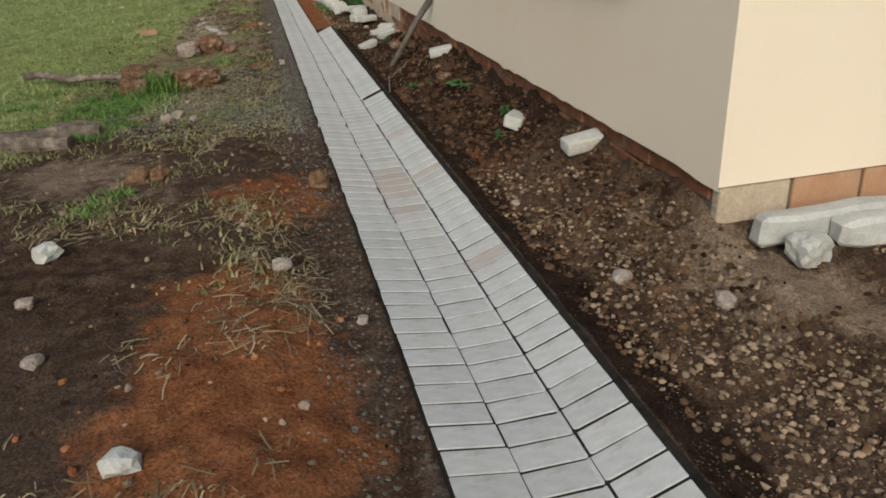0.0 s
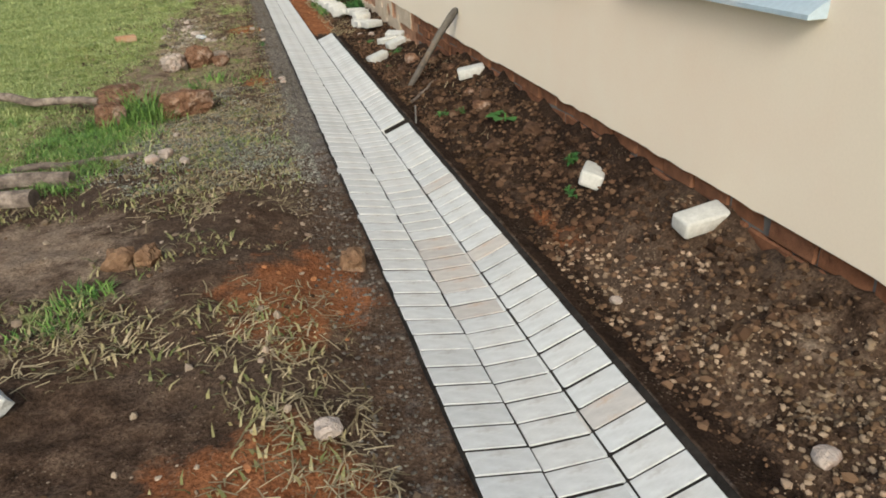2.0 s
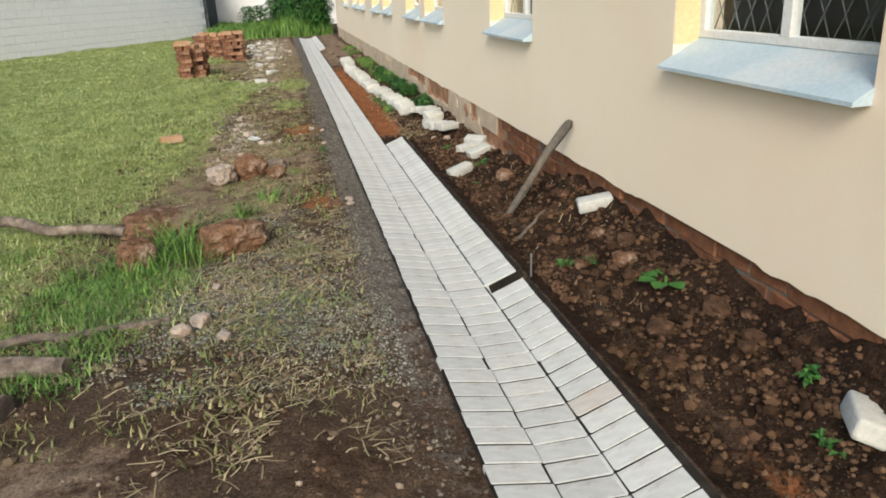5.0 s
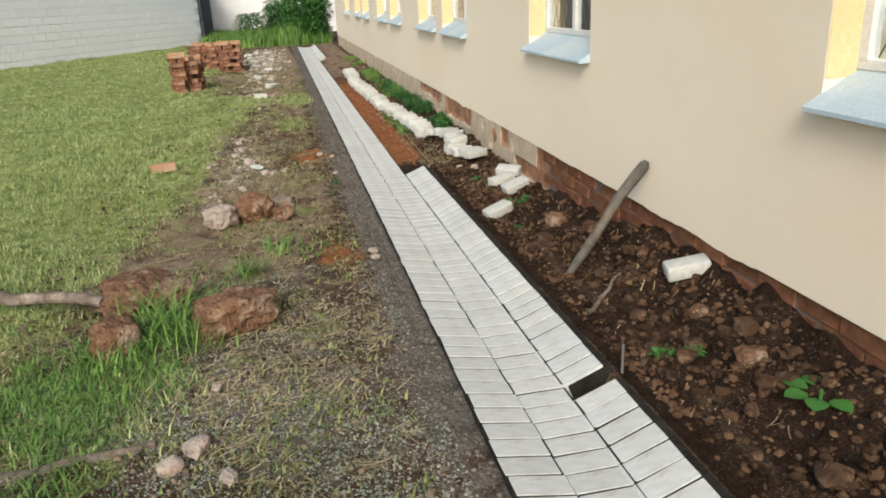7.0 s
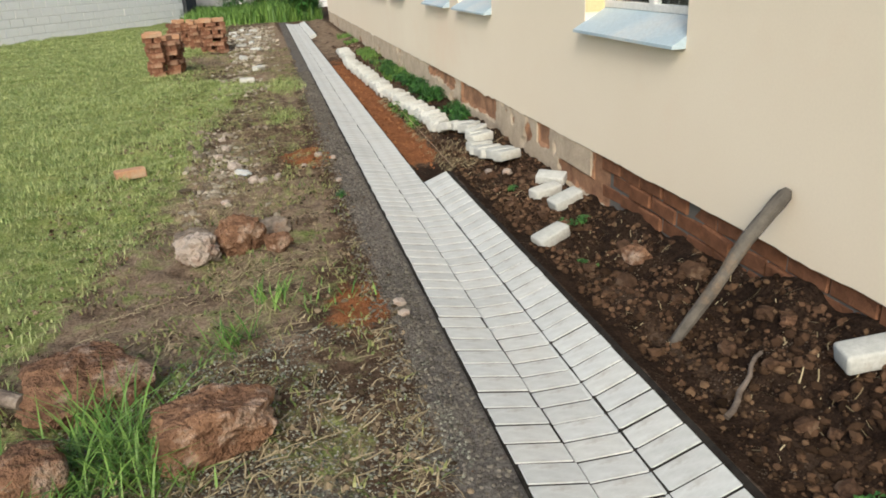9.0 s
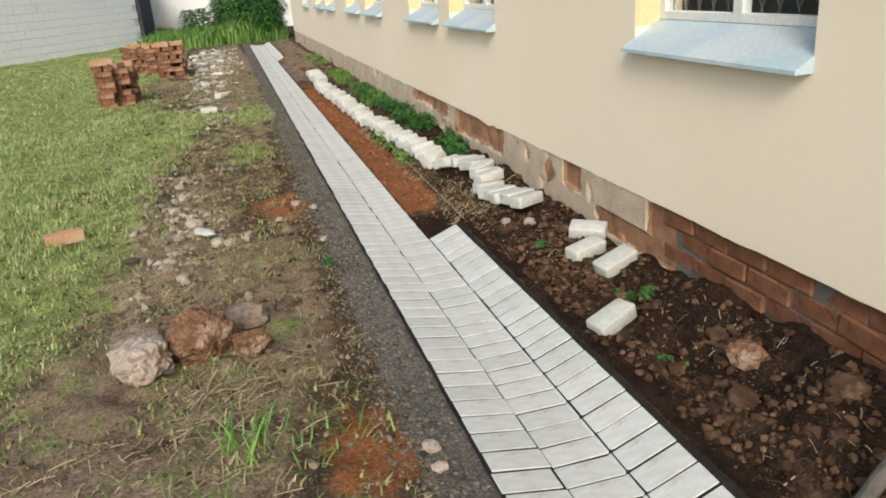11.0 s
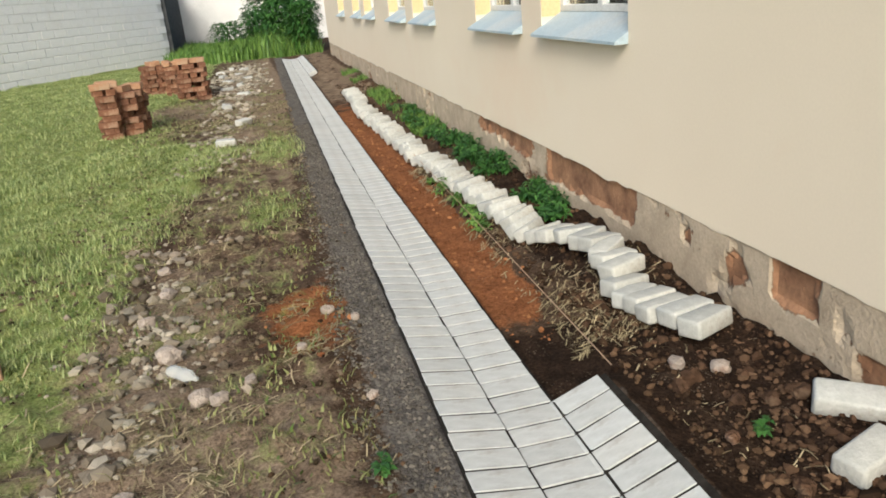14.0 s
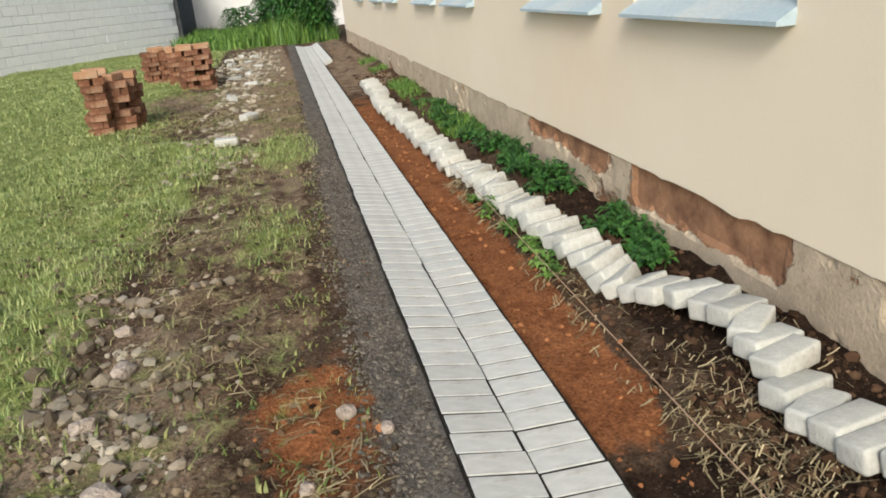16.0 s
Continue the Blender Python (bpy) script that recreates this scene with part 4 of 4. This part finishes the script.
loose_brick(1.47, 3.86, 60, 16, 5, 0.0, 1, "loose white concrete paver tipped on dark soil")
loose_brick(1.58, 3.13, 4, 12, -6, 0.0, 2, "loose white concrete paver against the plinth")
loose_brick(1.585, 6.08, -14, 4, -12, 0.0, 3, "loose white concrete paver beside the leaning pole")
loose_brick(1.22, 7.93, 18, 4, -18, 0.0, 0)
loose_brick(1.5, 8.42, 12, 4, -15, 0.0, 1)
loose_brick(1.46, 8.67, 16, 5, -6, 0.0, 2)
loose_brick(1.59, 8.9, -38, 16, 0, 0.0, 3, "greyish loose paver leaning on the plinth")
for i, (x, y) in enumerate(((-0.5, 15.1), (-0.35, 16.4), (-0.62, 18.2), (-0.4, 19.6), (-0.7, 20.6), (-0.5, 21.4), (-0.75, 22.3), (-0.4, 22.8), (-0.9, 23.4), (-0.6, 24.1), (-1.0, 24.6), (-0.5, 25.0), (-0.8, 25.6))):
    loose_brick(x, y, i * 53, 6 * (i % 3), 0, 0.0, i, "stray white concrete paver on rubble", "stray pavers in rubble")

# Toppled line of pavers.
LINE_Y = [9.42, 9.6, 9.8, 10.0, 10.3, 10.6, 10.72, 11.0, 11.5, 12.0, 12.5, 13.2, 14.4, 16.0, 18.3, 19.4]
LINE_X = [1.45, 1.42, 1.38, 1.4, 1.47, 1.42, 1.32, 1.29, 1.28, 1.25, 1.23, 1.17, 1.14, 1.1, 1.16, 1.06]
y, i = 9.46, 0
while y < 18.5:
    x = float(np.interp(y, LINE_Y, LINE_X)) + random.uniform(-0.02, 0.02)
    gap = random.uniform(0.088, 0.108) if y < 10.7 else random.uniform(0.075, 0.125)
    steep = random.uniform(3, 12) if y < 10.7 else random.uniform(12, 40)
    lifted = 0.012 + 0.5 * 0.1 * math.sin(radians(steep))
    loose_brick(x, y, random.uniform(-2, 24) + (10 if y > 10.7 else 0) + random.choice((0, 0, 0, 18)), -steep, random.uniform(-6, 6), lifted + (0.022 if y < 10.7 else -0.005), i, "whitish concrete paver toppled in a leaning line", "toppled line of pavers")
    y += gap
    i += 1

for name, a, b, w, h, lab in (("concrete_beam", (1.77, 2.0), (2.35, 1.98), 0.1, 0.12, "long white concrete offcut beside the plinth"), ("concrete_beam", (2.02, 1.9), (2.38, 1.87), 0.1, 0.11, "broken white concrete lump beside a longer offcut")):
    bm = box(bmesh.new(), (-(b[0] - a[0]) / 2, -w / 2, 0), ((b[0] - a[0]) / 2, w / 2, h), 0.018)
    bmesh.ops.subdivide_edges(bm, edges=bm.edges, cuts=3, use_grid_fill=True)
    for v in bm.verts:
        v.co += Vector((noise.noise(v.co * 9), noise.noise(v.co * 9 + Vector((5, 0, 0))), noise.noise(v.co * 9 + Vector((0, 5, 0))))) * 0.016
    ob = new(name, mesh_of(name, bm, LIMED))
    cx, cy = (a[0] + b[0]) / 2, (a[1] + b[1]) / 2
    ob.matrix_basis = pose(cx, cy, ground_z(cx, cy) - 0.015, 0, 0, math.degrees(math.atan2(b[1] - a[1], b[0] - a[0])))
    tagged(ob, lab, "concrete offcut", "white offcuts at the corner")
rock("concrete_lump", "squarish white concrete lump beside offcuts", "concrete offcut", LIMED, (1.88, 1.85), (0.07, 0.06, 0.06), 41, 10, 0.7, 0.2, "white offcuts at the corner", 0.2)

ob = new("clay_brick", brick_mesh("clay_brick", (0.22, 0.1, 0.07), CLAY_PALE, 0.005, 3))
ob.matrix_basis = pose(-1.3, 10.25, ground_z(-1.3, 10.25), 0, 0, 20)
tagged(ob, "orange clay brick lying alone in the grass", "brick")

# Stacks of clay bricks on the lawn.
PALE_STACK = brick_mesh("brick", (0.225, 0.106, 0.073), CLAY_PALE, 0.006, 9)
STACK_BRICKS = [brick_mesh("brick", (0.225, 0.106, 0.073), CLAY, 0.006, s) for s in range(4)]


def brick_stack(x, y, nx_, ny_, layers, turn, label):
    st = empty_thing("brick_stack", label, "bricks", "brick stacks on the lawn", "", (x, y, ground_z(x, y) - 0.01))
    st.rotation_euler = (0, 0, radians(turn))
    for k in range(layers):
        flip = k % 2
        for i in range(nx_):
            for j in range(ny_):
                if k == layers - 1 and (i + j * 2 + nx_) % 3 == 0:
                    continue
                a, b = (i - (nx_ - 1) / 2) * 0.235, (j - (ny_ - 1) / 2) * 0.118
                if flip:
                    a, b = (i * 2 + j % 2 - nx_ + 0.5) * 0.118, (j // 2 - 0.5) * 0.235
                if k > 1 and random.random() < 0.05:
                    continue
                piece("brick", PALE_STACK if k >= layers - 1 else STACK_BRICKS[(i + j + k) % 4], st, pose(a + random.uniform(-0.035, 0.035), b + random.uniform(-0.025, 0.025), k * 0.0735, 0, 0, (90 if flip else 0) + random.uniform(-16, 16)))
    return st


brick_stack(-1.87, 16.8, 1, 4, 9, 6, "tall stack of red clay bricks on grass")
brick_stack(-1.62, 16.98, 1, 4, 8, -4, "lower stack of red clay bricks beside another")
brick_stack(-2.0, 22.0, 2, 4, 8, 12, "loosely piled red clay bricks near wall")
brick_stack(-1.62, 21.4, 1, 4, 8, -8, "leaning stack of red clay bricks")
brick_stack(-1.2, 20.2, 2, 4, 9, 4, "stack of red clay bricks on grass")

# Clear plastic bottle among crumbs.
bm = bmesh.new()
prof = [(0.0, 0.0), (0.03, 0.0), (0.034, 0.01), (0.034, 0.06), (0.03, 0.075), (0.034, 0.09), (0.034, 0.14), (0.014, 0.185), (0.013, 0.205), (0.0, 0.205)]
rings = [[bm.verts.new((r * math.cos(a * math.pi / 6), r * math.sin(a * math.pi / 6), z)) for a in range(12)] for r, z in prof[1:-1]]
for a, b in zip(rings, rings[1:]):
    for k in range(12):
        bm.faces.new((a[k], a[(k + 1) % 12], b[(k + 1) % 12], b[k]))
bm.faces.new(rings[0][::-1])
bm.faces.new(rings[-1])
bottle = new("plastic_bottle", mesh_of("plastic_bottle", bm, clear, True))
bottle.matrix_basis = pose(-0.5, 9.98, ground_z(-0.45, 9.9) + 0.04, 88, 0, 40) @ Matrix.Diagonal((0.85, 0.7, 0.8, 1))
tagged(bottle, "crumpled clear plastic bottle on pale rubble", "bottle")


# ---- weeds ----
def leaf(bm, at, d, length, width, droop):
    """A pointed leaf blade with a folded midrib."""
    d = Vector(d).normalized()
    s = d.cross(Vector((0, 0, 1)))
    s = s.normalized() if s.length > 1e-3 else Vector((1, 0, 0))
    up = s.cross(d)
    p = [Vector(at), Vector(at) + d * length * 0.5 + up * 0.12 * length, Vector(at) + d * length - Vector((0, 0, droop * length))]
    a, m, t = bm.verts.new(p[0]), bm.verts.new(p[1] - up * 0.06 * length), bm.verts.new(p[2])
    l, r = bm.verts.new(p[1] + s * width / 2), bm.verts.new(p[1] - s * width / 2)
    for f in ((a, m, l), (m, t, l), (a, r, m), (m, r, t)):
        bm.faces.new(f)


def weed(x, y, radius, height, count, mat, label, size=0.05, group=""):
    th = empty_thing("weed_plant", label, "plant", group, "", (x, y, ground_z(x, y)))
    bm = bmesh.new()
    for k in range(max(4, count // 8)):
        a, r = random.uniform(0, 6.283), radius * math.sqrt(random.random())
        tip = Vector((r * math.cos(a), r * math.sin(a), height * random.uniform(0.5, 1.0) * (1 - 0.5 * (r / radius) ** 2)))
        foot = Vector((tip.x * 0.5, tip.y * 0.5, -0.01))
        side = Vector((-math.sin(a), math.cos(a), 0)) * 0.003
        q = [bm.verts.new(foot - side), bm.verts.new(foot + side), bm.verts.new(tip + side * 0.4), bm.verts.new(tip - side * 0.4)]
        bm.faces.new(q)
        for n_ in range(8):
            t = random.uniform(0.35, 1.0)
            b = random.uniform(0, 6.283)
            ln = size * random.uniform(0.6, 1.3)
            leaf(bm, foot.lerp(tip, t), (math.cos(b), math.sin(b), random.uniform(-0.1, 0.7)), ln, ln * 0.55, 0.3)
    part("foliage", bm, mat, th)
    return th


for lo_, hi_, n_, x0_, h_ in ((10.95, 11.7, 8, 1.5, 0.13), (12.15, 13.7, 15, 1.42, 0.2), (13.8, 16.2, 10, 1.42, 0.13)):
    for i in range(n_):
        y = lo_ + (hi_ - lo_) * (i + random.uniform(0.2, 0.8)) / n_
        weed(random.uniform(x0_, 1.6), y, random.uniform(0.07, 0.14), h_ * random.uniform(0.55, 1.0), 110, WEED, "dark green leafy weed behind toppled pavers", 0.05, "weeds along the plinth")
for x, y in ((1.46, 8.05), (1.42, 8.15), (1.3, 8.95), (1.52, 4.12), (1.38, 3.88), (1.25, 5.65), (1.36, 5.6), (0.2, 9.1), (1.3, 7.6)):
    weed(x, y, 0.06, 0.05, 26, WEED, "small ragged weed in turned soil", 0.035, "small weeds on the bank")
for i in range(10):
    y = 11.2 + i * 0.15 + random.uniform(-0.05, 0.05)
    weed(1.1 + 0.025 * (i % 3), y, 0.06, random.uniform(0.05, 0.11), 34, TALLGRASS, "green weed beside the red trench", 0.05, "weeds beside the trench")

seedling = empty_thing("broadleaf_seedling", "bright green broad-leaved seedling in dark soil", "plant", "", "", (1.47, 5.04, ground_z(1.47, 5.04)))
for k in range(7):
    a = k * 0.9 + 0.3
    bm = bmesh.new()
    foot = Vector((0.02 * math.cos(a), 0.02 * math.sin(a), 0.03))
    d = Vector((math.cos(a), math.sin(a), 0.35)).normalized()
    s = Vector((-math.sin(a), math.cos(a), 0))
    rim = []
    for t, w in ((0, 0.006), (0.25, 0.03), (0.5, 0.038), (0.8, 0.026), (1.0, 0.003)):
        c = foot + d * (0.025 + 0.085 * t) - Vector((0, 0, 0.03 * t * t))
        rim.append((bm.verts.new(c - s * w), bm.verts.new(c - Vector((0, 0, 0.006))), bm.verts.new(c + s * w)))
    for p, q in zip(rim, rim[1:]):
        bm.faces.new((p[0], p[1], q[1], q[0]))
        bm.faces.new((p[1], p[2], q[2], q[1]))
    part("leaf", bm, BROADLEAF, seedling, "", True)
bm = bmesh.new()
box(bm, (-0.004, -0.004, -0.02), (0.004, 0.004, 0.05))
part("stem", bm, BROADLEAF, seedling)


def tuft(x, y, count, height, spread, mat, label, group=""):
    xs = x + rng.normal(0, spread, count)
    ys = y + rng.normal(0, spread, count)
    return tagged(blades("grass_tuft", xs, ys, rng.uniform(0.5, 1.0, count) * height, rng.uniform(0.004, 0.009, count), 2.0, mat, label, "grass", "stuff", None, 0.2), "", "", group)


for x, y, c, h, s in ((-0.82, 6.5, 150, 0.22, 0.09), (-0.72, 6.35, 120, 0.16, 0.08), (-0.9, 6.2, 100, 0.13, 0.09), (-0.6, 6.32, 70, 0.13, 0.06), (-0.42, 7.15, 60, 0.12, 0.05), (-1.1, 6.3, 70, 0.14, 0.06), (-0.05, 7.5, 50, 0.07, 0.08), (-0.74, 3.4, 110, 0.05, 0.07), (-0.68, 3.55, 80, 0.05, 0.05), (-0.85, 3.3, 60, 0.04, 0.06), (-0.28, 7.55, 60, 0.1, 0.06)):
    tuft(x, y, c, h, s, TALLGRASS, "tuft of long green grass beside stones" if h > 0.1 else "low ragged grass tuft on bare earth", "grass tufts")


def shrub(x, y, w, h, count, label):
    th = empty_thing("shrub", label, "shrub", "shrubs at the far end", "", (x, y, ground_z(x, y)))
    bm, st = bmesh.new(), bmesh.new()
    for k in range(9):
        a = k * 0.7
        tip = Vector((0.35 * w * math.cos(a), 0.35 * w * math.sin(a), h * random.uniform(0.6, 0.95)))
        side = Vector((0.012, 0.006, 0))
        st.faces.new([st.verts.new(p) for p in (Vector((0, 0, -0.05)) - side, Vector((0, 0, -0.05)) + side, tip + side * 0.3, tip - side * 0.3)])
    for k in range(count * 2):
        a, r, t = random.uniform(0, 6.283), math.sqrt(random.random()), random.random()
        rad = w * 0.5 * (0.6 + 0.5 * math.sin(3 * t)) * (0.8 + 0.3 * noise.noise(Vector((a, t * 4, x))))
        leaf(bm, (r * rad * math.cos(a), r * rad * math.sin(a), t * h), (math.cos(a), math.sin(a), random.uniform(-0.3, 0.9)), random.uniform(0.13, 0.26), random.uniform(0.05, 0.1), 0.3)
    part("stem", st, BARK, th)
    part("crown", bm, WEED, th)


for x, y, w, h, c in ((1.1, 29.2, 0.9, 1.5, 700), (0.6, 30.6, 1.1, 1.6, 800), (1.3, 31.2, 1.2, 2.1, 900), (-0.1, 33.0, 1.2, 1.2, 600), (0.2, 35.2, 1.6, 1.9, 900), (-1.2, 35.6, 1.3, 0.9, 400)):
    shrub(x, y, w, h, c, "dense dark green shrub among rank grass")

# ---- bricks of the plinth corner ----
MUDDY = surface("mud_stained_brick", (0.12, 0.056, 0.033), (0.32, 0.155, 0.088), (0.06, 0.038, 0.026), 5.0, 60.0, 0.95, 0.008, 0.8, 0.5)
PLINTH_BRICKS = [brick_mesh("brick", (0.228, 0.05, 0.077), MUDDY, 0.007, s) for s in range(3)]
y, k = WALL_Y0 + 0.16, 0
for course in range(3):
    z = PLASTER_Z - 0.083 * (course + 1)
    y = WALL_Y0 + (0.3 if course % 2 else 0.19)
    while y < 8.2:
        k += 1
        piece("brick", PLINTH_BRICKS[k % 3], plinth_b, pose(WALL_X + 0.045 + random.uniform(-0.012, 0.008), y, z + random.uniform(-0.004, 0.003), random.uniform(-1.5, 1.5), random.uniform(-3, 3), 90 + random.uniform(-2, 2)))
        y += 0.236
SOUTH_BRICKS = [brick_mesh("brick", (0.3, 0.05, 0.15), m_, 0.006, s) for s, m_ in enumerate((CLAY_PALE, CLAY_PALE, PLINTH))]
for i in range(20):
    piece("brick", SOUTH_BRICKS[2 if i in (0, 3) else i % 2], plinth_s, pose(WALL_X + 0.17 + i * 0.315, WALL_Y0 + 0.04, PLASTER_Z - 0.16))

# ---- blocks of the boundary wall ----
BLOCKS = [brick_mesh("block", (0.43, 0.05, 0.205), BLOCKWALL, 0.008, s) for s in range(4)]
inv = wall_a.matrix_world.inverted()
rest = bmesh.new()
n_parts = 0
for course in range(10):
    for i in range(int(length / 0.445)):
        s = 0.23 + i * 0.445 + (0.22 if course % 2 else 0.0)
        m = turn_a @ pose(s, 0.095, -0.02 + course * 0.218)
        if n_parts < 300 and course < 6:
            piece("block", BLOCKS[(i * 3 + course) % 4], wall_a, m)
            n_parts += 1
        else:
            box(rest, (-0.215, -0.025, 0), (0.215, 0.025, 0.205), 0, m)
upper = part("upper_blocks", rest, BLOCKWALL, wall_a)
tagged(upper, "", "", "", "stuff")

# ---- paved drain: three courses of pavers, the outer two tipped towards the middle ----
COURSE_PAVERS = [brick_mesh("paver", (0.188, 0.0935, 0.078), PAVER, 0.0018, s) for s in range(4)]
STAINED = [brick_mesh("paver", (0.188, 0.0935, 0.078), PAVER_STAINED, 0.0018, s) for s in range(2)]
PITCH = 0.1032
# Joint sand colour, used as well for the mud and shade in the gap.
JOINT_AND_GAP = surface("joint_sand_and_gap_shade", (0.014, 0.0125, 0.011), (0.036, 0.032, 0.028), None, 20.0, 200.0, 0.95, 0.003, 0.5, 0.0)


def course(name, label, y0, y1, place, stain):
    th = empty_thing(name, label, "drain", "courses of the paved drain", "structure")
    y, k = y0, 0
    while y < y1:
        gap_here = name == "paver_course_right" and (GAP_LO < y < GAP_HI or ROW_END - 0.04 < y < FAR_ROW)
        if not gap_here:
            x, z, lean = place(y)
            mats = STAINED if stain(y) > random.random() else COURSE_PAVERS
            piece("paver", mats[k % len(mats)], th, pose(x + random.uniform(-0.002, 0.002) - (abs(random.gauss(0, 0.003)) if name == "paver_course_left" else 0.0), y + random.uniform(-0.002, 0.002), z - 0.078 + random.uniform(-0.0006, 0.0006), random.uniform(-0.5, 0.5), lean + random.uniform(-0.35, 0.35), random.uniform(-0.8, 0.8)))
        k += 1
        y += PITCH
    spans = [(y0, y1)] if name != "paver_course_right" else [(y0, GAP_LO + 0.045), (GAP_HI + 0.035, ROW_END + 0.005), (FAR_ROW + 0.07, y1)]
    bm = bmesh.new()
    for a, b in spans:
        x, z, lean = place(a)
        box(bm, (-0.09 - 0.013 * (name != "paver_course_left"), a - 0.04, -0.05), (0.09 + 0.013 * (name != "paver_course_right"), b - 0.06, 0.078 * (1 - math.cos(radians(lean))) - 0.0045), 0, pose(x, 0, z, 0, lean, 0))
    if name == "paver_course_right":
        for a, b in spans:
            box(bm, (0.789, a - 0.04, -0.03), (0.8125, b - 0.06, 0.0075))
        # Dark block added on the gap's far face, for its mud and shadow.
        box(bm, (-0.093, GAP_HI - 0.02, -0.078), (0.093, GAP_HI + 0.004, -0.006), 0.004, pose(*[place(GAP_HI)[0], 0, place(GAP_HI)[1]], 0, place(GAP_HI)[2], 0))
    part("joint_fill", bm, JOINT_AND_GAP, th, "dark damp sand filling the joints, with the right course's gap darkened for mud and shade")
    return th


course("paver_course_left", "white concrete pavers tipped inwards along the drain", -0.4432, 27.6, lambda y: (0.492, 0.022, 9.5), lambda y: 0.0)
course("paver_course_middle", "white concrete pavers forming the flat drain bed", -0.4432, 27.6, lambda y: (0.697, 0.0, -0.5), lambda y: 0.85 * math.exp(-((y - 3.4) / 0.45) ** 2))
course("paver_course_right", "white concrete pavers tipped inwards, unfinished with a gap", -0.36 + 0.02, 27.6, lambda y: (0.896, 0.042, -22.0), lambda y: 0.45 * math.exp(-((y - 3.7) / 0.45) ** 2))
